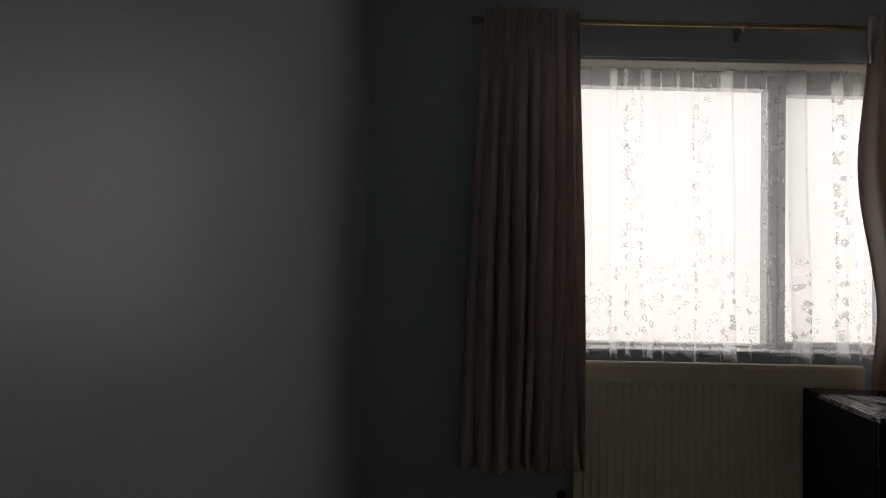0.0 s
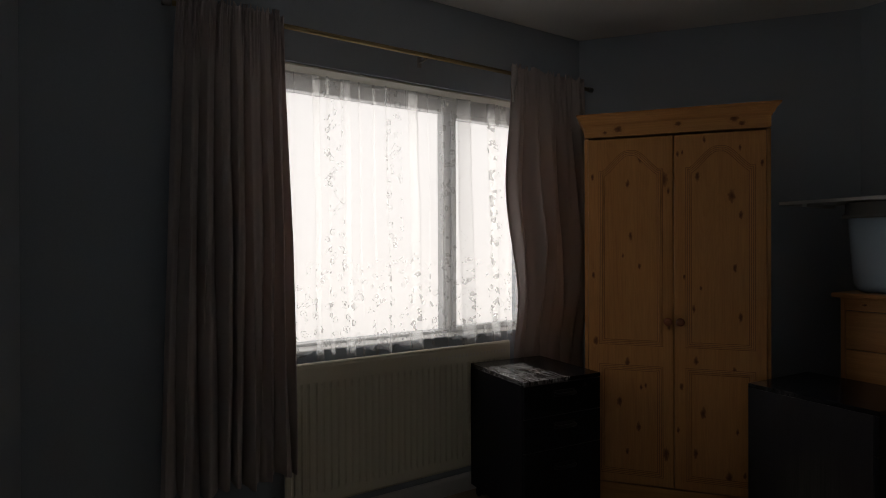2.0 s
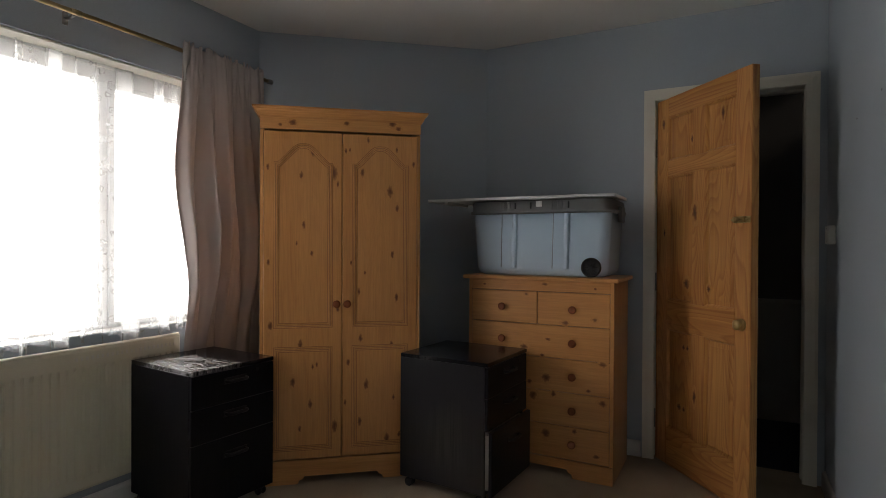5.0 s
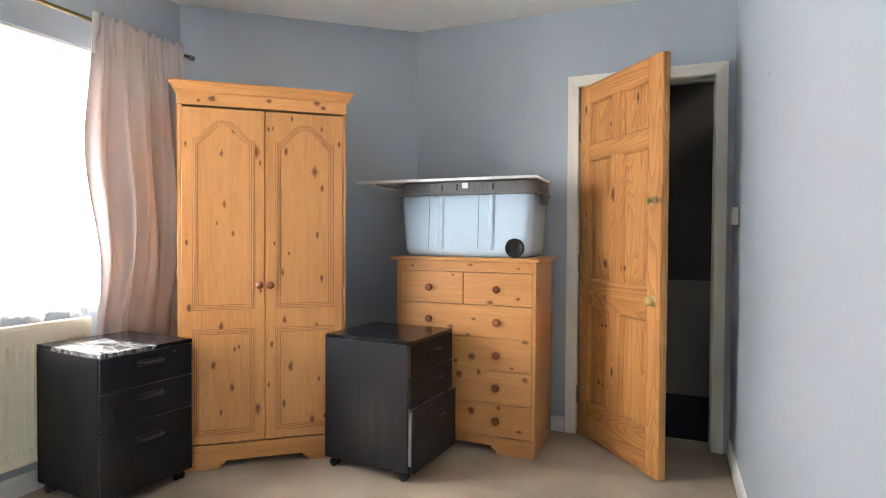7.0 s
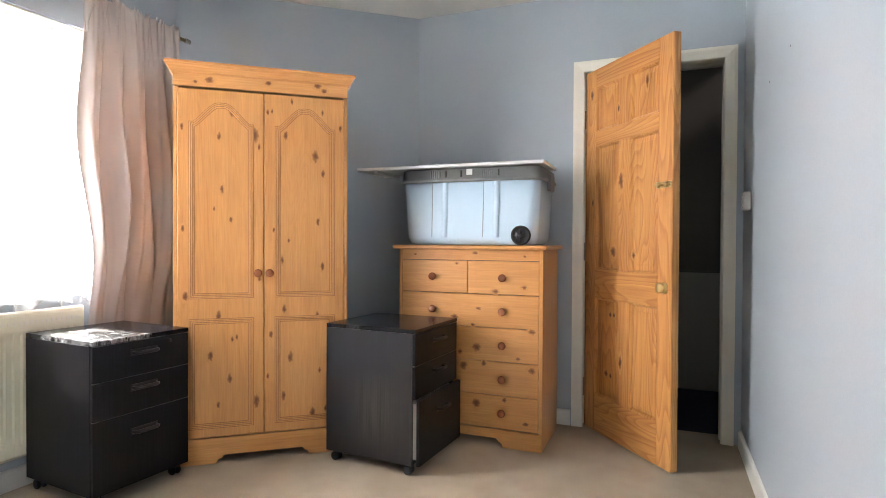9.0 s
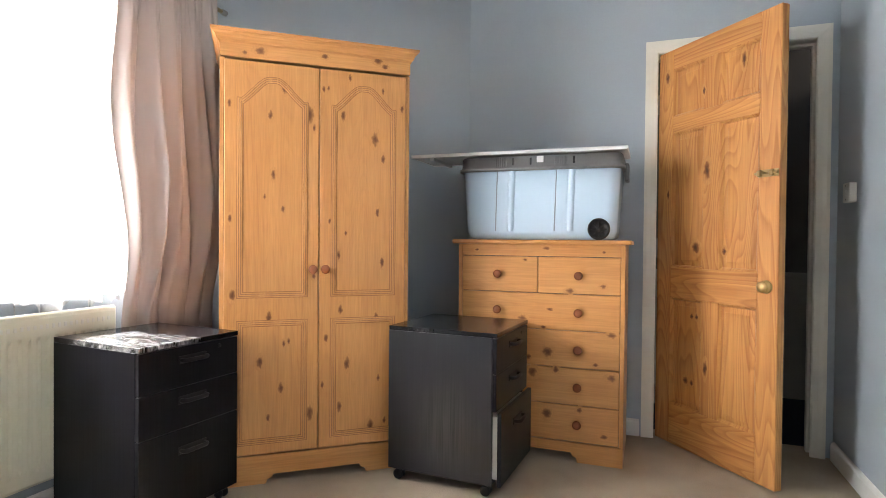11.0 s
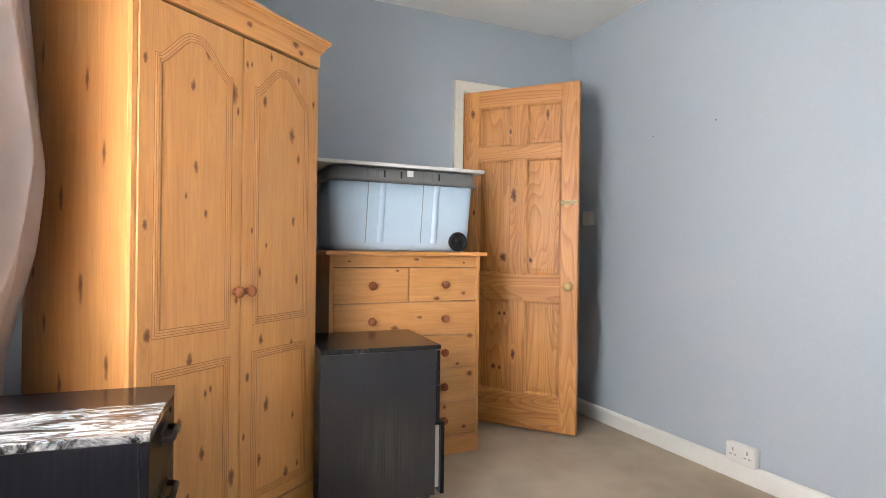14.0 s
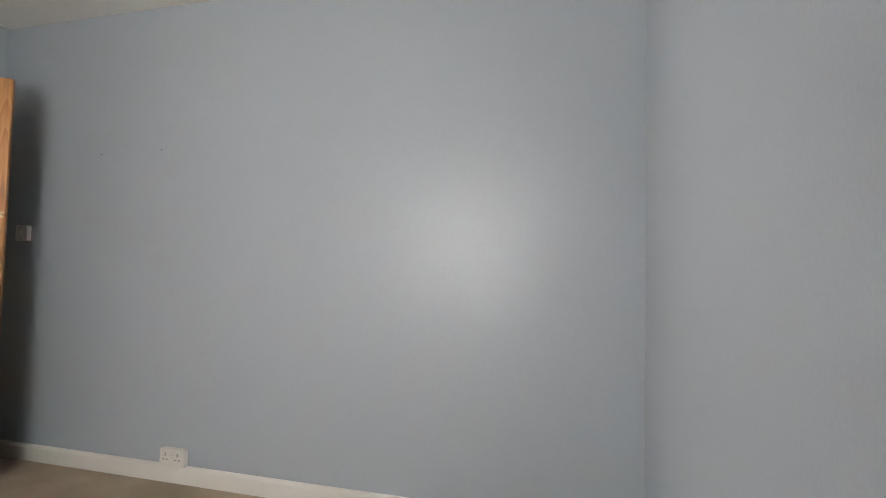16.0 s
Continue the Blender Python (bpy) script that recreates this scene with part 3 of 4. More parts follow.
knots([(0.325, 1.345, 0.020, 0.026), (0.075, 1.25, 0.009, 0.014), (0.265, 0.985, 0.022, 0.016), (0.43, 0.97, 0.012, 0.010), (0.06, 1.84, 0.014, 0.018),
       (0.245, 0.655, 0.010, 0.008), (0.275, 0.655, 0.010, 0.008), (0.33, 0.42, 0.012, 0.022), (0.21, 0.34, 0.016, 0.011), (0.25, 0.335, 0.010, 0.009),
       (0.30, 1.72, 0.008, 0.012), (0.52, 1.80, 0.012, 0.020)], 0.0, door, M_KNOT_D)
to_front = pose(0, 0, 0, 90, 0, 0)
handle = part("door_knob", lathe([(0.0275, 0), (0.0275, 0.004), (0.022, 0.007), (0.012, 0.009), (0.011, 0.013), (0.018, 0.017), (0.0235, 0.024), (0.0225, 0.031), (0.013, 0.036), (0.0, 0.037)],
                              pose(LW - 0.052, 0, 0.828) @ to_front, 24), M_BRASS, door, "round polished brass door knob", True)
bolt = part("bolt_plate", boxes(((LW - 0.098, -0.003, 1.282), (LW - 0.004, 0.001, 1.312)), bev=0.001), M_BOLT, door, "brass slide bolt")
part("bolt_bar", tube([(LW - 0.108, -0.009, 1.297), (LW - 0.002, -0.009, 1.297)], 0.0055), M_BOLT, bolt)
for x in (LW - 0.088, LW - 0.030):
    part("bolt_guide", boxes(((x - 0.010, -0.017, 1.284), (x + 0.010, -0.002, 1.310)), bev=0.004), M_BOLT, bolt)
part("bolt_grip", lathe([(0.004, 0), (0.004, 0.012), (0.007, 0.016), (0.0, 0.020)], pose(LW - 0.058, -0.009, 1.297) @ to_front, 12), M_BOLT, bolt)
for z in (0.22, 0.98, 1.72):
    hinge = part("hinge", tube([(-0.002, -0.004, z - 0.05), (-0.002, -0.004, z + 0.05)], 0.006), M_STEEL, door, "dark steel butt hinge")

# ---- landing beyond the door ----
structure("floor_landing", boxes(((XE + T, 0.9, -0.12), (6.0, 3.6, -0.004))), M_NAVY, "dark navy landing carpet", "carpet")
# the fourth wall is unseen, added to keep outside light off the landing
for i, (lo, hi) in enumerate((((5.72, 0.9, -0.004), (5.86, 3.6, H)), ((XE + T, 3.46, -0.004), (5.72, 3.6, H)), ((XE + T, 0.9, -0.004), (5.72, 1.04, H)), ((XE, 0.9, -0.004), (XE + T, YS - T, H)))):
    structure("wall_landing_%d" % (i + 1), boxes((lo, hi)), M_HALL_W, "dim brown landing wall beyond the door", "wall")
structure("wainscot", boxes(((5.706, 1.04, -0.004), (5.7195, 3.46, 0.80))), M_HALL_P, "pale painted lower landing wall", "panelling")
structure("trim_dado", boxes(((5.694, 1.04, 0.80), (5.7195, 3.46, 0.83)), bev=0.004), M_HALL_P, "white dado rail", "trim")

# ---- radiator ----
RX0, RX1, RZ0, RZ1, RY = 1.925, 3.118, 0.135, 0.738, 4.674
radiator = thing("radiator", pose(RX0, RY, 0), "cream enamelled fluted panel radiator under the window", "radiator")
RL = RX1 - RX0
bm = bmesh.new()
n_fl = 35
pitch = (RL - 0.05) / n_fl
prof_x = [(0.0, 0.004), (0.006, 0.0)]
for i in range(n_fl):
    x = 0.025 + i * pitch
    prof_x += [(x, 0.0), (x + pitch * 0.16, 0.009), (x + pitch * 0.40, 0.009), (x + pitch * 0.56, 0.0)]
prof_x += [(RL - 0.006, 0.0), (RL, 0.004)]
levels = [(RZ0, 0.0, 0.010), (RZ0 + 0.012, 0.0, 0.0), (RZ0 + 0.050, 0.0, 0.0), (RZ0 + 0.072, 1.0, 0.0), (RZ1 - 0.098, 1.0, 0.0), (RZ1 - 0.076, 0.0, 0.0), (RZ1 - 0.014, 0.0, 0.0), (RZ1 - 0.004, 0.0, 0.003), (RZ1, 0.0, 0.012)]
grid = [[bm.verts.new((x, y if j in (0, len(prof_x) - 1) else y * k + push, z)) for j, (x, y) in enumerate(prof_x)] for z, k, push in levels]
for a, b in zip(grid, grid[1:]):
    for i in range(len(prof_x) - 1):
        bm.faces.new((a[i], a[i + 1], b[i + 1], b[i]))
bmesh.ops.recalc_face_normals(bm, faces=bm.faces)
part("front_panel", bm, M_RAD, radiator)
part("back_panel", boxes(((0.004, 0.013, RZ0), (RL - 0.004, 0.022, RZ1)), bev=0.002), M_RAD, radiator)
part("top_rim", tube([(0.004, 0.012, RZ1 - 0.002), (RL - 0.004, 0.012, RZ1 - 0.002)], 0.010), M_RAD, radiator, "", True)
for i in range(22):
    x = RL - 0.035 - i * 0.022
    part("slot", boxes(((x - 0.005, -0.0012, RZ1 - 0.050), (x + 0.005, 0.0006, RZ1 - 0.034)), bev=0.0004), M_CASING, radiator)
part("bracket", boxes(((0.18, 0.022, 0.20), (0.22, 0.050, 0.68))), M_RAD, radiator)
part("bracket", boxes(((RL - 0.22, 0.022, 0.20), (RL - 0.18, 0.050, 0.68))), M_RAD, radiator)
part("pipe", tube([(-0.045, 0.016, 0.0), (-0.045, 0.016, 0.150), (0.01, 0.016, 0.155)], 0.0075), M_RAD, radiator, "painted feed pipe", True)
part("valve", lathe([(0.012, 0), (0.016, 0.006), (0.018, 0.04), (0.014, 0.055), (0.0, 0.057)], pose(-0.045, 0.016, 0.150), 16), M_BLACK_PL, radiator, "dark valve cap", True)
part("pipe", tube([(RL + 0.040, 0.016, 0.0), (RL + 0.040, 0.016, 0.155), (RL - 0.01, 0.016, 0.155)], 0.0075), M_RAD, radiator, "painted return pipe", True)

# ---- curtain rod ----
ROD_Y, ROD_Z = 4.655, 2.138
rod = thing("curtain_rod", pose(0, ROD_Y, ROD_Z), "slim antique-brass curtain rod above the window", "curtain rod")
part("bar", tube([(1.49, 0, 0), (2.60, 0, 0.001), (3.70, 0, 0)], 0.0105, 14), M_ROD, rod, "", True)
part("sleeve", tube([(2.585, 0, 0.001), (2.625, 0, 0.001)], 0.0125, 14), M_ROD, rod, "", True)
for x, d in ((1.475, 1), (3.715, -1)):
    part("finial", lathe([(0.011, 0.0), (0.014, 0.002), (0.014, 0.030), (0.011, 0.034), (0.0, 0.035)], pose(x, 0, 0, 0, 90 * d, 0), 16), M_STEEL, rod, "dull steel end cap", True)
for x in (1.56, 2.60, 3.64):
    br = part("bracket", tube([(x, 0.069, -0.01), (x, 0.03, -0.018), (x, 0.0, -0.012)], 0.006), M_STEEL, rod)
    part("wall_plate", boxes(((x - 0.012, 0.066, -0.04), (x + 0.012, 0.0695, 0.015)), bev=0.002), M_STEEL, br)


# ---- curtains ----
def curtain_sheet(left, right, y_mid, z_top, z_bot, folds, seed, depth, bulge=lambda v: 0.0, cols=220, rows=56):
    """A gathered curtain: edges left(v), right(v); v runs from 0 at the top to 1 at the hem."""
    rng = random.Random(seed)
    ph = [rng.uniform(-0.5, 0.5) for _ in range(folds + 2)]
    am = [rng.uniform(0.55, 1.15) for _ in range(folds + 2)]
    bm = bmesh.new()
    grid = []
    for r in range(rows + 1):
        v = (r / rows) ** 1.15
        z = z_top + (z_bot - z_top) * v
        line = []
        for c in range(cols + 1):
            s = c / cols
            u = s * folds
            k = int(min(u, folds - 1e-6))
            loc = u - k
            w = ph[k] * (1 - loc) + ph[k + 1] * loc
            a = am[k] * (1 - loc) + am[k + 1] * loc
            turn = u + 0.40 * w + 0.38 * math.sin(2.2 * v + 1.7 * ph[0] + 0.9 * u) * v
            wave = 1.0 - 2.0 * abs(math.sin(math.pi * turn)) ** 0.8 + 0.20 * math.sin(4 * math.pi * u + 3 * w + 2.0 * v) + 0.28 * math.sin(2 * math.pi * 0.37 * u + 4 * v)
            wave *= min(1.0, 0.15 + s * 9)
            grow = min(1.0, 0.14 + 1.7 * v)
            head = max(0.0, 1 - v / 0.16)
            tight = (math.sin(2 * math.pi * (s * folds * 3.1 + 0.35 * math.sin(5.3 * u + seed))) + 0.5 * math.sin(2 * math.pi * s * folds * 5.1 + 2.5 * w)) * head ** 0.8 * (0.7 + 0.5 * math.sin(2.9 * u + seed))
            y = y_mid(v) + depth(v) * a * grow * wave * 0.8 + 0.016 * tight
            zz = z + (0.012 * math.sin(2 * math.pi * (s * folds * 3.1 + 0.35 * math.sin(5.3 * u + seed)) + 1.0) * head ** 3 if v < 0.16 else 0) + (0.010 * math.sin(u * 2.1 + w) if r == rows else 0)
            x = left(v) + (right(v) - left(v)) * (s + 0.010 * math.cos(2 * math.pi * u) * grow) + bulge(v) * (1 - s) ** 4
            line.append(bm.verts.new((x, y, zz)))
        grid.append(line)
    for a, b in zip(grid, grid[1:]):
        for i in range(cols):
            bm.faces.new((a[i], b[i], b[i + 1], a[i + 1]))
    return bm


def ease(v, lo, hi):
    t = min(1.0, max(0.0, (v - lo) / (hi - lo)))
    return t * t * (3 - 2 * t)


def curtain_object(bm, name, material, parent, label=""):
    ob = part(name, bm, material, parent, label, True)
    so = ob.modifiers.new("thickness", "SOLIDIFY")
    so.thickness, so.offset = 0.003, 0.0
    return ob


c_left = thing("curtain", pose(1.72, 4.63, 0.34), "taupe lined pencil-pleat curtain drawn beside the window", "curtain", "pair of curtains")
sheet = curtain_sheet(lambda v: 1.525 - 0.075 * v ** 0.7, lambda v: 1.908 + 0.034 * v, lambda v: 4.626 - 0.044 * min(1, v * 2.0), 2.172, 0.335, 8, 5, lambda v: 0.076)
bmesh.ops.translate(sheet, verts=sheet.verts, vec=(-1.72, -4.63, -0.34))
curtain_object(sheet, "drape", M_CURTAIN, c_left)
c_right = thing("curtain", pose(3.34, 4.65, 0.34), "taupe lined pencil-pleat curtain, front edge turned back", "curtain", "pair of curtains")


def lead(v):
    return 3.092 - 0.060 * math.exp(-((v - 0.36) / 0.20) ** 2) + 0.015 * v


sheet = curtain_sheet(lambda v: 3.085 + 0.018 * ease(v, 0.45, 0.78), lambda v: 3.615 + 0.01 * v, lambda v: 4.626 - 0.034 * min(1, v * 2) + 0.055 * ease(v, 0.62, 0.86), 2.172, 0.36, 5, 11, lambda v: 0.092 - 0.074 * ease(v, 0.45, 0.86), lambda v: lead(v) - 3.085 - 0.015 * v)
bmesh.ops.translate(sheet, verts=sheet.verts, vec=(-3.34, -4.65, -0.34))
curtain_object(sheet, "drape", M_CURTAIN, c_right)
bm = bmesh.new()
strip = []
for i in range(31):
    q = i / 30
    v = 0.003 + 0.105 * q
    w = 0.001 + 0.060 * math.sin(math.pi * (0.16 + q * 0.84)) * (1 - q) ** 0.5
    z = 2.172 - 1.812 * v
    x = lead(v) - 0.006 * (1 - q) - 0.010 * math.sin(math.pi * q) + 0.006 * q * q
    strip.append([bm.verts.new((x - 3.34 + w * k / 6, 4.606 + 0.010 * (k / 6) ** 2 - 0.010 * math.sin(math.pi * k / 6) - 4.65, z - 0.34)) for k in range(7)])
for a, b in zip(strip, strip[1:]):
    for i in range(6):
        bm.faces.new((a[i], b[i], b[i + 1], a[i + 1]))
curtain_object(bm, "lining", M_LINING, c_right, "ivory lining turned to the front")

# ---- net curtain ----
net = thing("net_curtain", pose(0, 0, 0), "sheer white floral lace net curtain with scalloped hem", "net curtain")
bm = bmesh.new()
rws = 40
NX0, NX1, NZ1, NZ0 = WX0 + 0.012, WX1 - 0.012, 1.992, 0.762
# places where the net is folded over itself: start, width, times
GATHERS = [(1.90, 0.020, 1), (2.075, 0.034, 2), (2.140, 0.012, 1), (2.215, 0.032, 1), (2.42, 0.012, 2), (2.545, 0.052, 2), (2.835, 0.075, 2), (3.02, 0.050, 2), (3.13, 0.030, 1), (3.24, 0.040, 1)]
net_rng = random.Random(8)
GATHERS = sorted(GATHERS + [(1.83 + 0.092 * k + net_rng.uniform(-0.03, 0.03), net_rng.uniform(0.005, 0.014), 1) for k in range(16)])
track = []
x, gi = NX0, 0
while x < NX1:
    track.append((x, 0.0, 0.0))
    if gi < len(GATHERS) and x >= GATHERS[gi][0]:
        g0, gw, times = GATHERS[gi]
        gi += 1
        for k in range(times):
            for direction in (1, -1):
                for i in range(1, 7):
                    q = i / 6
                    track.append((x + gw * (q if direction > 0 else 1 - q), (k + 0.5) * 0.006 * (1 if direction > 0 else 1.6), 1.0))
    x += 0.006
grid = []
for r in range(rws + 1):
    v = r / rws
    line = []
    for x, dy, held in track:
        s = (x - NX0) / (NX1 - NX0)
        spread = 0.75 + 0.25 * v
        y = 4.757 + 0.010 * math.sin(2 * math.pi * s * 17 + 1.2 * math.sin(5 * s)) * (0.5 + 0.5 * v) + 0.004 * math.sin(2 * math.pi * s * 61) * (1 - v) - dy * spread
        scallop = 0.016 * abs(math.sin(math.pi * s * 19)) + 0.020 * math.sin(2 * math.pi * s * 3.3) + 0.040 * held
        z = NZ1 + (NZ0 + 0.028 - scallop - NZ1) * v
        line.append(bm.verts.new((x + 0.006 * math.sin(9 * v + 20 * s) * v, y - 0.046 * v, z)))
    grid.append(line)
for a, b in zip(grid, grid[1:]):
    for i in range(len(track) - 1):
        bm.faces.new((a[i], b[i], b[i + 1], a[i + 1]))
part("lace_sheet", bm, M_LACE, net, "", True)
part("wire", tube([(WX0, 4.762, 1.982), (2.5, 4.762, 1.978), (WX1, 4.762, 1.982)], 0.0025, 6), M_PLASTIC_W, net)


# ---- wooden knob ----
def knob(parent, x, z, y, r=0.0175):
    k = r / 0.0175
    return part("knob", lathe([(0.011 * k, 0), (0.0085 * k, 0.003), (0.008 * k, 0.010), (0.014 * k, 0.015), (0.0175 * k, 0.021), (0.0165 * k, 0.028), (0.010 * k, 0.032), (0.0, 0.033)],
                              pose(x, y, z) @ to_front, 22), M_KNOB, parent, "turned reddish-brown wooden knob", True)


def bracket_plinth(half, height, notch_h, foot, y0, y1):
    """A plinth board cut away along the bottom between two bracket feet."""
    a = half - foot
    low = [(-half, 0), (-a, 0), (-a + 0.006, notch_h * 0.5), (-a + 0.022, notch_h * 0.6), (-a + 0.030, notch_h), (a - 0.030, notch_h), (a - 0.022, notch_h * 0.6), (a - 0.006, notch_h * 0.5), (a, 0), (half, 0)]
    bm = bmesh.new()
    rows = [[bm.verts.new((x, y, z if under else height)) for x, z in low] for y, under in ((y0, False), (y0, True), (y1, True), (y1, False))]
    for q in range(4):
        r0, r1 = rows[q], rows[(q + 1) % 4]
        for i in range(len(low) - 1):
            bm.faces.new((r0[i], r0[i + 1], r1[i + 1], r1[i]))
    for e in (0, -1):
        bm.faces.new([r[e] for r in rows])
    bmesh.ops.recalc_face_normals(bm, faces=bm.faces)
    return bm


# ---- wardrobe ----
WD = 0.52
wardrobe = thing("wardrobe", pose(3.505, 3.975, 0, 0, 0, -50.9), "honey pine double wardrobe with arched panel doors", "wardrobe")
hw = 0.395
for x0, x1 in ((-hw, -hw + 0.020), (hw - 0.020, hw)):
    part("side_panel", boxes(((x0, 0.020, 0.0), (x1, WD, 1.80)), bev=0.0015), M_PINE_V, wardrobe)
part("back_panel", boxes(((-hw + 0.020, WD - 0.008, 0.06), (hw - 0.020, WD - 0.001, 1.80))), M_PINE_V, wardrobe)
part("base_board", boxes(((-hw + 0.020, 0.025, 0.10), (hw - 0.020, WD - 0.008, 0.118))), M_PINE_H, wardrobe)
part("top_board", boxes(((-hw + 0.020, 0.025, 1.782), (hw - 0.020, WD - 0.008, 1.80))), M_PINE_H, wardrobe)
part("frieze", boxes(((-hw, -0.004, 1.752), (hw, 0.0195, 1.815)), bev=0.0015), M_PINE_H, wardrobe)
part("plinth", bracket_plinth(hw, 0.118, 0.037, 0.185, 0.0, 0.0195), M_PINE_H, wardrobe)
cor = [(0.0, 1.800), (0.004, 1.804), (0.006, 1.812), (0.012, 1.816), (0.014, 1.822), (0.019, 1.834), (0.028, 1.842), (0.029, 1.846), (0.034, 1.848), (0.035, 1.858), (0.0, 1.858)]
bm = bmesh.new()
rings = [[bm.verts.new(p) for p in ((-hw - o, WD, z), (-hw - o, -o, z), (hw + o, -o, z), (hw + o, WD, z))] for o, z in cor]
for a, b in zip(rings, rings[1:]):
    for i in range(3):
        bm.faces.new((a[i], a[i + 1], b[i + 1], b[i]))
bm.faces.new(rings[-1])
bmesh.ops.recalc_face_normals(bm, faces=bm.faces)
part("cornice", bm, M_PINE_H, wardrobe)


def arch_outline(x0, x1, z0, z_sh, z_top):
    """A panel outline with a cathedral arch."""
    pts = [(x0, z0), (x1, z0)]
    sh = 0.018
    n = 22
    pts.append((x1, z_sh))
    for i in range(n + 1):
        s = i / n
        x = x1 - sh - (x1 - x0 - 2 * sh) * s
        d = min(1.0, min(s, 1 - s) / 0.5)
        d = min(1.0, d * 1.12)
        pts.append((x, z_sh + (z_top - z_sh) * (0.55 * d * d * (3 - 2 * d) + 0.45 * (1 - (1 - d) ** 2))))
    pts.append((x0, z_sh))
    return pts


def wardrobe_door(x0, x1, knob_x, marks):
    d = part("door", boxes(((x0, 0.0, 0.124), (x1, 0.0185, 1.742)), bev=0.003), M_PINE_V, wardrobe)
    steps = [(0.0, -0.0003), (0.0035, 0.0012), (0.0075, 0.0016), (0.0082, -0.0003), (0.0096, -0.0003), (0.0103, 0.0016), (0.0155, 0.0016), (0.0162, -0.0003), (0.0176, -0.0003), (0.0183, 0.0016), (0.0220, 0.0012), (0.0255, -0.0003)]
    for pts in (arch_outline(x0 + 0.048, x1 - 0.044, 0.772, 1.592, 1.684), [(x0 + 0.048, 0.165), (x1 - 0.044, 0.165), (x1 - 0.044, 0.680), (x0 + 0.048, 0.680)]):
        bm, _ = moulding(pts, steps, -0.0002)
        moulded = part("panel_moulding", bm, M_PINE_V, d)
        # thin dark strips paint the shade lying in the grooves
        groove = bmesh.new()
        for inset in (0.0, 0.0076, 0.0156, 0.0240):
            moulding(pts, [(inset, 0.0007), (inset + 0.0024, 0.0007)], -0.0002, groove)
        part("groove", groove, M_GROOVE_SHADE, moulded, "shade in the grooves put on as dark strips")
    knob(d, knob_x, 0.890, 0.0, 0.019)
    knots(marks, 0.0, d, M_KNOT)
    return d


WARD_KNOTS_L = [(-0.143, 1.644, 0.0102, 0.0138), (-0.199, 1.527, 0.0085, 0.0115), (-0.040, 1.543, 0.0153, 0.0207), (-0.022, 1.488, 0.0068, 0.0092), (-0.187, 1.284, 0.0094, 0.0127), (-0.221, 1.191, 0.0051, 0.0069), (-0.148, 1.142, 0.0068, 0.0092), (-0.359, 1.564, 0.0077, 0.0103), (-0.355, 1.099, 0.0077, 0.0103), (-0.344, 0.786, 0.0111, 0.0149), (-0.202, 0.692, 0.0102, 0.0138), (-0.142, 0.579, 0.0060, 0.0080), (-0.122, 0.589, 0.0060, 0.0080), (-0.237, 0.505, 0.0111, 0.0149), (-0.153, 0.394, 0.0102, 0.0138), (-0.035, 0.278, 0.0136, 0.0184), (-0.203, 0.275, 0.0077, 0.0103), (-0.020, 0.863, 0.0077, 0.0103)]
WARD_KNOTS_R = [(0.017, 1.654, 0.0068, 0.0092), (0.037, 1.661, 0.0051, 0.0069), (0.128, 1.714, 0.0068, 0.0092), (0.273, 1.669, 0.0060, 0.0080), (0.100, 1.550, 0.0102, 0.0138), (0.240, 1.456, 0.0145, 0.0195), (0.276, 1.372, 0.0085, 0.0115), (0.252, 1.137, 0.0085, 0.0115), (0.360, 1.599, 0.0077, 0.0103), (0.045, 1.095, 0.0060, 0.0080), (0.114, 1.044, 0.0051, 0.0069), (0.084, 0.950, 0.0077, 0.0103), (0.274, 0.918, 0.0094, 0.0127), (0.093, 0.715, 0.0094, 0.0127), (0.249, 0.679, 0.0085, 0.0115), (0.032, 0.594, 0.0085, 0.0115), (0.123, 0.481, 0.0128, 0.0173), (0.261, 0.408, 0.0068, 0.0092), (0.018, 0.394, 0.0068, 0.0092), (0.090, 0.294, 0.0102, 0.0138), (0.228, 0.201, 0.0136, 0.0184), (0.290, 0.218, 0.0068, 0.0092)]
wardrobe_door(-0.378, -0.0015, -0.026, WARD_KNOTS_L)
wardrobe_door(0.0015, 0.378, 0.026, WARD_KNOTS_R)
for x0, x1 in ((-hw, -0.3795), (0.3795, hw)):
    part("front_edge", boxes(((x0, 0.004, 0.118), (x1, 0.0195, 1.748)), bev=0.001), M_PINE_V, wardrobe)
knots([(-0.24, 1.785, 0.020, 0.010), (0.02, 1.792, 0.014, 0.007), (0.25, 1.80, 0.018, 0.009), (0.28, 1.776, 0.014, 0.007), (-0.30, 1.772, 0.010, 0.005)], -0.004, wardrobe, M_KNOT)
knots([(0.10, 1.62, 0.010, 0.030), (0.32, 1.52, 0.009, 0.022), (0.20, 1.18, 0.010, 0.026), (0.08, 1.22, 0.006, 0.012), (0.30, 0.92, 0.012, 0.030), (0.12, 0.80, 0.008, 0.018), (0.20, 0.62, 0.010, 0.022), (0.40, 1.30, 0.009, 0.020), (0.42, 0.70, 0.010, 0.024), (0.06, 0.95, 0.006, 0.014)], 0.0, wardrobe, M_KNOT, pose(-hw, WD, 0, 0, 0, -90))

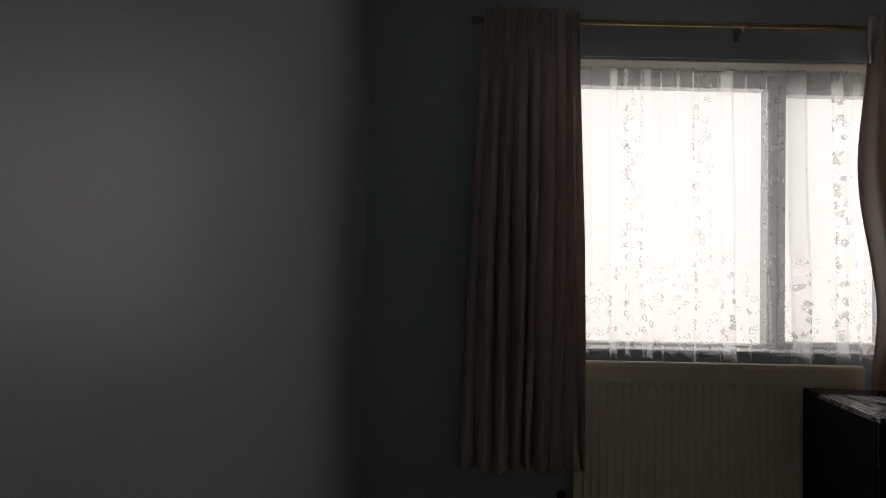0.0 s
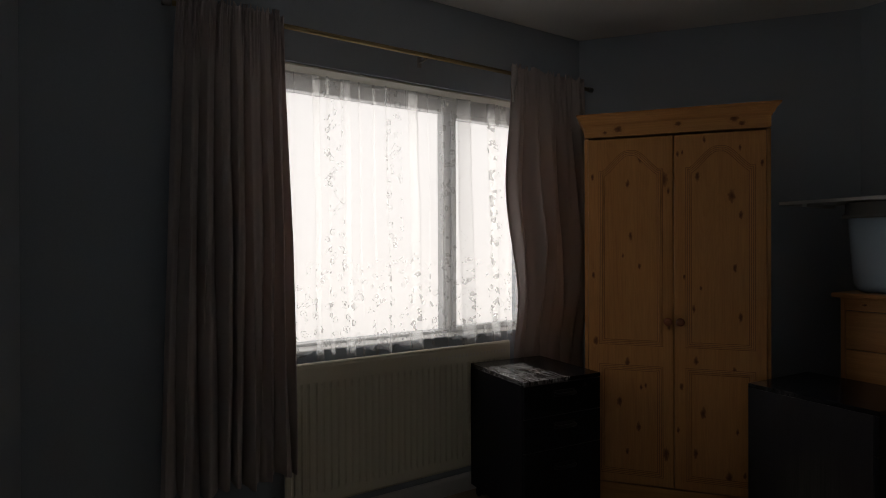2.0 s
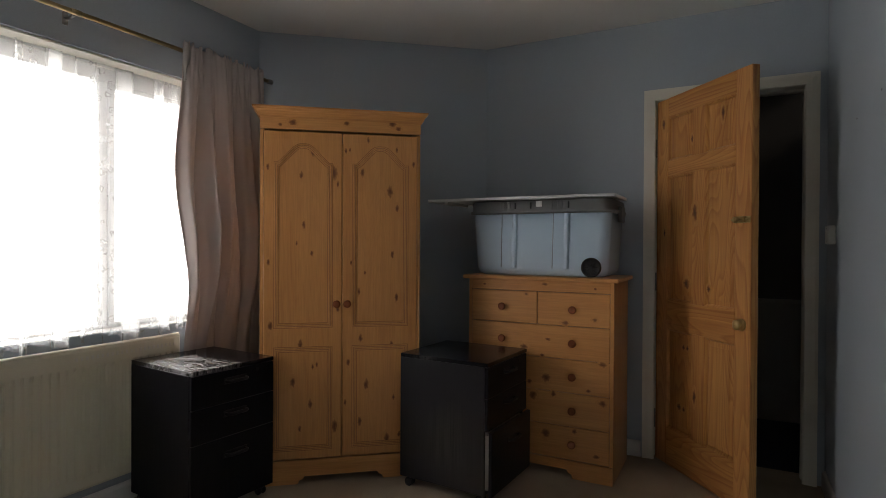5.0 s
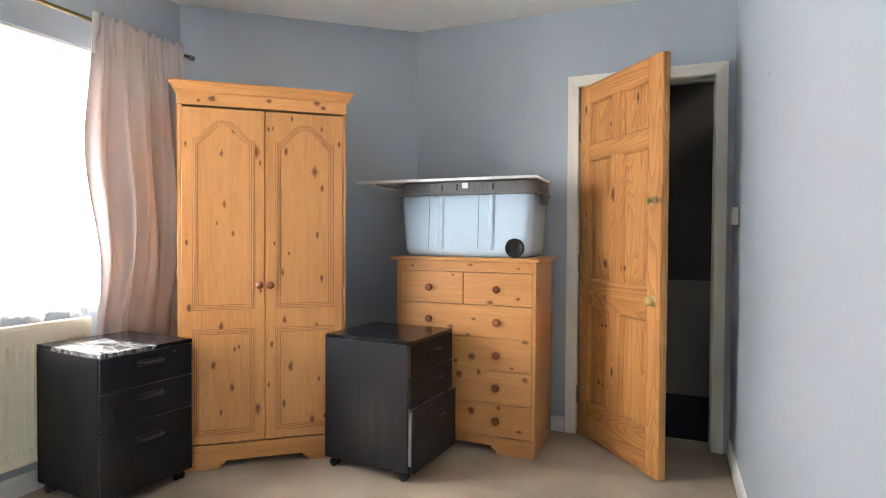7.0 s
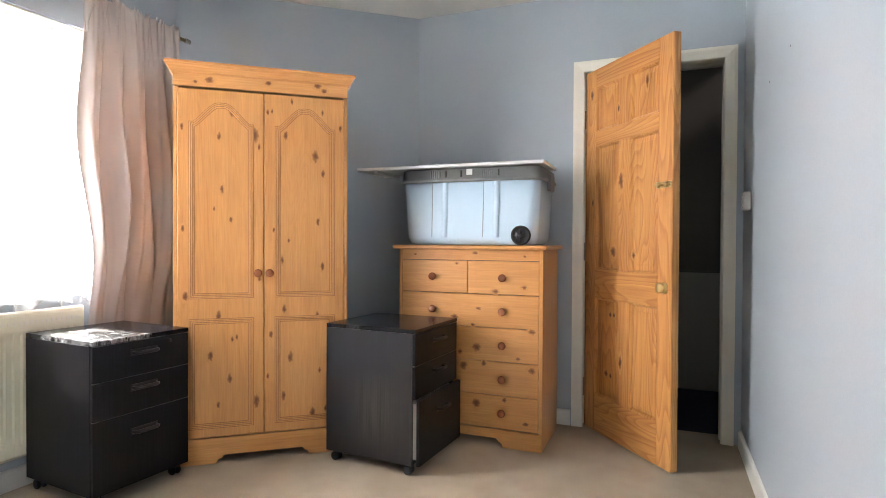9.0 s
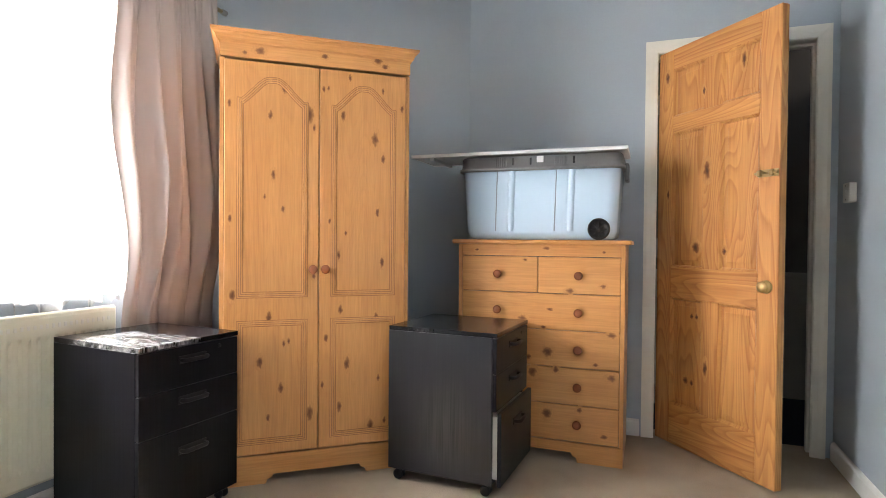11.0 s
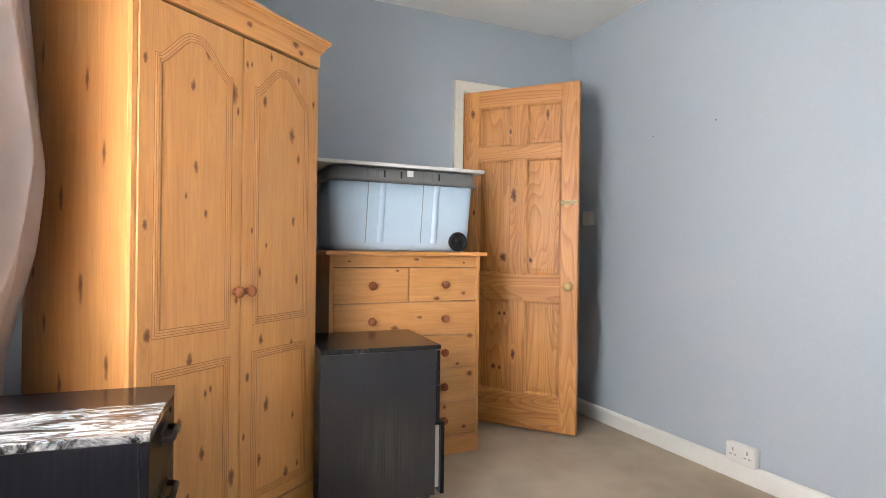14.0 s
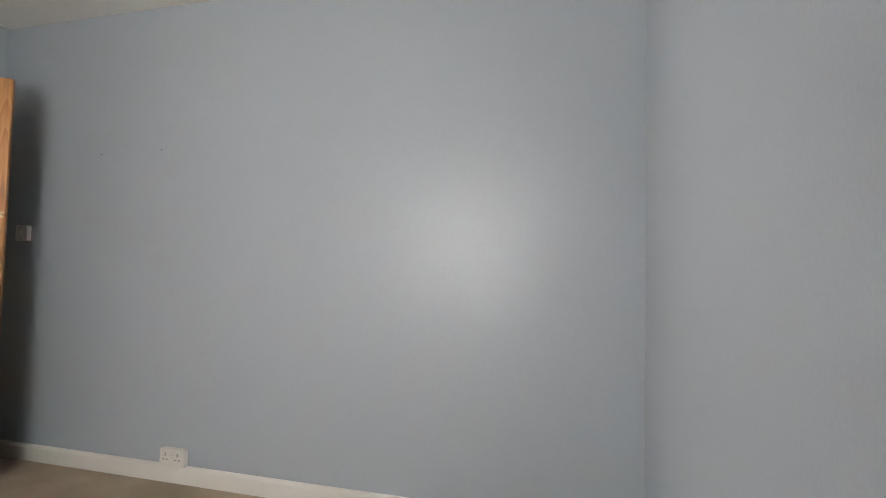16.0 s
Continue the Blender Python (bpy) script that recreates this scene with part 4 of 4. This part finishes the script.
# ---- chest of drawers ----
CHX, CHY, CHH, CHD = 4.085, 3.147, 1.025, 0.40
chest = thing("chest_of_drawers", pose(CHX, CHY, 0, 0, 0, -90), "honey pine six-drawer chest with turned knobs", "chest of drawers")
ch = 0.393
for x0, x1 in ((-ch, -ch + 0.018), (ch - 0.018, ch)):
    part("side_panel", boxes(((x0, 0.0, 0.0), (x1, CHD, 1.003)), bev=0.0015), M_PINE_V, chest)
part("back_panel", boxes(((-ch + 0.018, CHD - 0.010, 0.05), (ch - 0.018, CHD - 0.003, 1.003))), M_PINE_V, chest)
part("top", boxes(((-0.419, -0.034, 1.004), (0.419, CHD + 0.004, CHH)), bev=0.005), M_PINE_H, chest)
part("top_rail", boxes(((-ch + 0.018, 0.001, 0.948), (ch - 0.018, 0.020, 1.003)), bev=0.001), M_PINE_H, chest)
part("plinth", bracket_plinth(ch, 0.088, 0.044, 0.20, -0.010, 0.008), M_PINE_H, chest)
dr = [(0.776, 0.945), (0.606, 0.773), (0.434, 0.603), (0.262, 0.431), (0.092, 0.259)]
# black sheet added behind the drawer fronts as the shade in their gaps
part("inner_frame", boxes(((-ch + 0.018, 0.022, 0.10), (ch - 0.018, 0.030, 0.948))), M_BLACK_PL, chest)


def drawer(x0, x1, z0, z1, knobs_x, marks):
    d = part("drawer", boxes(((x0, -0.001, z0), (x1, 0.018, z1)), bev=0.0025), M_PINE_H, chest)
    for kx in knobs_x:
        knob(d, kx, (z0 + z1) / 2, -0.001, 0.020)
    if marks:
        knots(marks, -0.001, d, M_KNOT)


xl, xr = -ch + 0.0195, ch - 0.0195
drawer(xl, -0.0015, *dr[0], (-0.191,), [(-0.06, 0.93, 0.010, 0.004)])
drawer(0.0015, xr, *dr[0], (0.190,), [(0.30, 0.815, 0.014, 0.006), (0.15, 0.79, 0.018, 0.007)])
drawer(xl, xr, *dr[1], (-0.191, 0.190), [(0.06, 0.70, 0.016, 0.005), (-0.07, 0.65, 0.020, 0.010), (0.03, 0.615, 0.012, 0.005)])
drawer(xl, xr, *dr[2], (-0.191, 0.190), [(0.05, 0.50, 0.022, 0.014), (0.27, 0.455, 0.012, 0.005), (0.34, 0.594, 0.020, 0.008), (-0.04, 0.47, 0.012, 0.008)])
drawer(xl, xr, *dr[3], (-0.191, 0.190), [(-0.02, 0.40, 0.022, 0.014), (0.34, 0.40, 0.020, 0.010), (0.09, 0.42, 0.012, 0.009), (-0.10, 0.34, 0.014, 0.008)])
drawer(xl, xr, *dr[4], (-0.191, 0.190), [(0.05, 0.21, 0.022, 0.014), (0.20, 0.24, 0.012, 0.008), (0.31, 0.13, 0.016, 0.006)])
knots([(0.04, 0.985, 0.018, 0.006), (-0.30, 0.975, 0.010, 0.004), (0.30, 0.97, 0.008, 0.004)], 0.001, chest, M_KNOT)


# ---- filing cabinets on castors ----
def castor(parent, x, y):
    c = part("castor", boxes(((x - 0.012, y - 0.016, 0.034), (x + 0.012, y + 0.016, 0.054)), bev=0.003), M_BLACK_PL, parent, "black twin-wheel castor")
    for dx in (-0.013, 0.013):
        part("wheel", lathe([(0.010, -0.006), (0.019, -0.006), (0.0215, -0.003), (0.0215, 0.003), (0.019, 0.006), (0.010, 0.006)], pose(x + dx, y + 0.004, 0.0215, 0, 90, 0), 16), M_BLACK_PL, c, "", True)
    return c


def loop_handle(parent, x, z, y):
    """A black bow pull that stands off the drawer."""
    pts = [(x - 0.052, y + 0.002, z), (x - 0.050, y - 0.018, z), (x - 0.042, y - 0.026, z), (x + 0.042, y - 0.026, z), (x + 0.050, y - 0.018, z), (x + 0.052, y + 0.002, z)]
    h = part("handle", tube(pts, 0.0075, 10), M_BLACK_PL, parent, "black plastic bow handle", True)
    part("handle_plate", boxes(((x - 0.060, y - 0.004, z - 0.014), (x + 0.060, y + 0.001, z + 0.014)), bev=0.002), M_BLACK_PL, h)


def filing_cabinet(m, label, W2, D, top_mat, side_mat, pull, file_out):
    Hh = 0.655
    cab = thing("filing_cabinet", m, label, "filing cabinet", "pair of filing cabinets")
    y0, y1 = -D / 2, D / 2
    part("top", boxes(((-W2, y0 - 0.002, Hh - 0.018), (W2, y1, Hh)), bev=0.0015), top_mat, cab)
    for x0, x1 in ((-W2, -W2 + 0.016), (W2 - 0.016, W2)):
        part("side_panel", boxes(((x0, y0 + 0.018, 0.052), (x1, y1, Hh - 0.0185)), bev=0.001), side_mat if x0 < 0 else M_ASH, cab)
    part("back_panel", boxes(((-W2 + 0.016, y1 - 0.012, 0.052), (W2 - 0.016, y1 - 0.002, Hh - 0.0185))), M_ASH, cab)
    part("base", boxes(((-W2 + 0.016, y0 + 0.02, 0.052), (W2 - 0.016, y1 - 0.012, 0.068))), M_ASH, cab)
    for z0, z1, out in ((0.494, 0.633, 0.0), (0.346, 0.491, pull), (0.054, 0.343, file_out)):
        d = part("drawer", boxes(((-W2 + 0.001, y0 - out, z0), (W2 - 0.001, y0 + 0.016 - out, z1)), bev=0.001), M_ASH, cab)
        loop_handle(d, 0.0, z1 - 0.045 if z1 - z0 < 0.2 else z1 - 0.075, y0 - out)
        part("drawer_box", boxes(((-W2 + 0.022, y0 + 0.016 - out, z0 + 0.02), (-W2 + 0.034, y0 + 0.30, z1 - 0.02)), ((W2 - 0.034, y0 + 0.016 - out, z0 + 0.02), (W2 - 0.022, y0 + 0.30, z1 - 0.02)),
                                 ((-W2 + 0.034, y0 + 0.016 - out, z0 + 0.02), (W2 - 0.034, y0 + 0.30, z0 + 0.028))), M_PLASTIC_W, d, "white drawer sides")
    part("lock", lathe([(0.008, 0), (0.008, 0.003), (0.005, 0.004), (0.0, 0.004)], pose(0.12, y0, 0.612) @ to_front, 14), M_BLACK_PL, cab)
    for x in (-W2 + 0.035, W2 - 0.035):
        for y in (y0 + 0.045, y1 - 0.04):
            castor(cab, x, y)
    return cab


filing_cabinet(pose(3.046, 4.418, 0, 0, 0, -5.5), "black ash filing cabinet beside radiator, sun patch painted on scuffed top", 0.212, 0.458, M_ASH_TOP1, M_ASH, 0.0, 0.0)
filing_cabinet(pose(3.803, 3.432, 0, 0, 0, -3.8), "black ash filing cabinet, bottom drawer ajar, before chest", 0.2225, 0.478, M_ASH_TOP2, M_ASH_SHEEN, 0.0, 0.022)


# ---- storage box on the chest ----
def round_rect(hx, hy, r, n=6):
    pts = []
    for cx, cy, a0 in ((hx - r, hy - r, 0), (-hx + r, hy - r, 90), (-hx + r, -hy + r, 180), (hx - r, -hy + r, 270)):
        for i in range(n + 1):
            a = radians(a0 + 90 * i / n)
            pts.append((cx + r * math.cos(a), cy + r * math.sin(a)))
    return pts


def shell(rows, cap_bottom=True, cap_top=True):
    """Stacked rounded rectangles: half x, half y, radius, z."""
    bm = bmesh.new()
    rings = [[bm.verts.new((x, y, z)) for x, y in round_rect(hx, hy, r)] for hx, hy, r, z in rows]
    n = len(rings[0])
    for a, b in zip(rings, rings[1:]):
        for i in range(n):
            bm.faces.new((a[i], a[(i + 1) % n], b[(i + 1) % n], b[i]))
    if cap_bottom:
        bm.faces.new(rings[0][::-1])
    if cap_top:
        bm.faces.new(rings[-1])
    return bm


BXX, BXY = 4.302, 3.158
tub_box = thing("storage_box", pose(BXX, BXY, CHH, 0, 0, -90), "pale blue plastic wheeled storage trunk with grey lid", "storage box")
tub = part("tub", shell([(0.330, 0.160, 0.050, 0.001), (0.352, 0.178, 0.055, 0.012), (0.362, 0.188, 0.055, 0.040), (0.380, 0.202, 0.055, 0.345)], True, True), M_TUB, tub_box, "", True)


def tub_rib(x, w, rise):
    """A raised strip that follows the leaning front of the tub."""
    bm = bmesh.new()
    cut = ((-0.5, -0.001), (-0.28, rise), (0.28, rise), (0.5, -0.001))
    rows_ = [[bm.verts.new((x + lean + dx * w, yy - d, z)) for dx, d in cut] for lean, yy, z in ((0.0, -0.188, 0.042), (0.010, -0.2008, 0.330))]
    for i in range(3):
        bm.faces.new((rows_[0][i], rows_[0][i + 1], rows_[1][i + 1], rows_[1][i]))
    bmesh.ops.recalc_face_normals(bm, faces=bm.faces)
    return bm


for x in (-0.205, 0.080):
    part("seam", tub_rib(x, 0.006, 0.002), M_SEAM, tub)
for x in (-0.132, 0.152):
    part("rib", tub_rib(x, 0.034, 0.009), M_TUB, tub, "", True)
lid = part("lid", shell([(0.384, 0.206, 0.058, 0.330), (0.396, 0.216, 0.060, 0.332), (0.396, 0.216, 0.060, 0.346), (0.388, 0.209, 0.058, 0.350), (0.386, 0.207, 0.058, 0.396), (0.376, 0.198, 0.055, 0.404)], True, True), M_LID, tub_box, "dark grey ribbed plastic lid", True)
for x in [c + 0.0105 * k for c in (-0.204, 0.081) for k in range(6)]:
    part("lid_rib", boxes(((x, -0.2112, 0.338), (x + 0.005, -0.205, 0.394)), bev=0.001), M_LID, lid)
for x in (-0.122, -0.036, 0.166):
    part("lid_slot", boxes(((x, -0.2100, 0.356), (x + 0.009, -0.205, 0.390)), bev=0.001), M_BLACK_PL, lid, "dark slot in the lid rim")
part("label", boxes(((-0.002, -0.2125, 0.366), (0.030, -0.2085, 0.396)), bev=0.0005), M_LABEL, lid, "small blank white sticker")
for x in (-0.398, 0.398):
    part("clip", boxes(((x - 0.010, -0.05, 0.285), (x + 0.010, 0.05, 0.368)), bev=0.004), M_LID, lid, "grey side catch")
for yy in (-0.196,):
    whl = part("wheel", lathe([(0.020, -0.012), (0.046, -0.012), (0.050, -0.008), (0.050, 0.008), (0.046, 0.012), (0.040, 0.012), (0.038, 0.008), (0.014, 0.008), (0.012, 0.013), (0.0, 0.013)], pose(0.285, yy, 0.0515) @ to_front, 28), M_BLACK_PL, tub_box, "black spoked plastic wheel", True)
    for i in range(8):
        a = math.pi * 2 * i / 8
        part("spoke", tube([(0.285 + 0.012 * math.cos(a), yy - 0.010, 0.0515 + 0.012 * math.sin(a)), (0.285 + 0.039 * math.cos(a), yy - 0.010, 0.0515 + 0.039 * math.sin(a))], 0.0028, 6), M_BLACK_PL, whl)

# ---- white board lying on the box ----
board = thing("white_board", pose(4.285, 3.268, CHH + 0.4045, 0, 0, -90), "thin white framed board lying across the box lid", "board")
part("sheet", boxes(((-0.513, -0.225, 0.004), (0.513, 0.095, 0.012)), bev=0.001), M_BOARD, board)
for lo, hi in (((-0.520, -0.232, 0.0), (0.520, -0.2255, 0.016)), ((-0.520, 0.0955, 0.0), (0.520, 0.102, 0.016)), ((-0.520, -0.2253, 0.0), (-0.5135, 0.0953, 0.016)), ((0.5135, -0.2253, 0.0), (0.520, 0.0953, 0.016))):
    part("edging", boxes((lo, hi), bev=0.0015), M_BOARD, board)
part("batten", boxes(((-0.43, -0.20, -0.012), (-0.41, 0.08, 0.0038)), bev=0.001), M_BOARD, board, "white batten under the board")

# ---- light switch, socket, screw holes ----
sw = thing("light_switch", pose(4.345, YS, 1.242), "white single-gang light switch on the wall", "light switch")
part("plate", boxes(((-0.043, 0.0, -0.043), (0.043, 0.030, 0.043)), bev=0.004), M_PLASTIC_W, sw)
part("rocker", boxes(((-0.006, 0.0295, -0.012), (0.006, 0.035, 0.012)), bev=0.002), M_PLASTIC_W, sw)
for z in (-0.030, 0.030):
    part("screw", lathe([(0.004, 0), (0.004, 0.0012), (0.0, 0.0014)], pose(0, 0.0298, z, -90), 10), M_STEEL, sw)
so = thing("wall_socket", pose(3.250, YS, 0.128), "white double wall socket above the skirting", "wall socket")
part("plate", boxes(((-0.073, 0.0, -0.043), (0.073, 0.036, 0.043)), bev=0.004), M_PLASTIC_W, so)
for dx in (-0.036, 0.036):
    for x, z, w, h in ((0.0, 0.016, 0.0035, 0.008), (-0.011, -0.008, 0.006, 0.003), (0.011, -0.008, 0.006, 0.003)):
        part("pin_slot", boxes(((dx + x - w, 0.0355, z - h), (dx + x + w, 0.0366, z + h))), M_PIN, so)
    part("rocker", boxes(((dx * 0.30 - 0.006, 0.0355, 0.010), (dx * 0.30 + 0.006, 0.040, 0.030)), bev=0.0015), M_PLASTIC_W, so)
for x, z in ((3.43, 1.68), (3.83, 1.67)):
    structure("screw_hole", lathe([(0.004, -0.002), (0.004, 0.0008), (0.002, 0.001), (0.0, 0.0005)], pose(x, YS, z, -90), 10), M_DARK, "old screw hole in the wall", "hole")
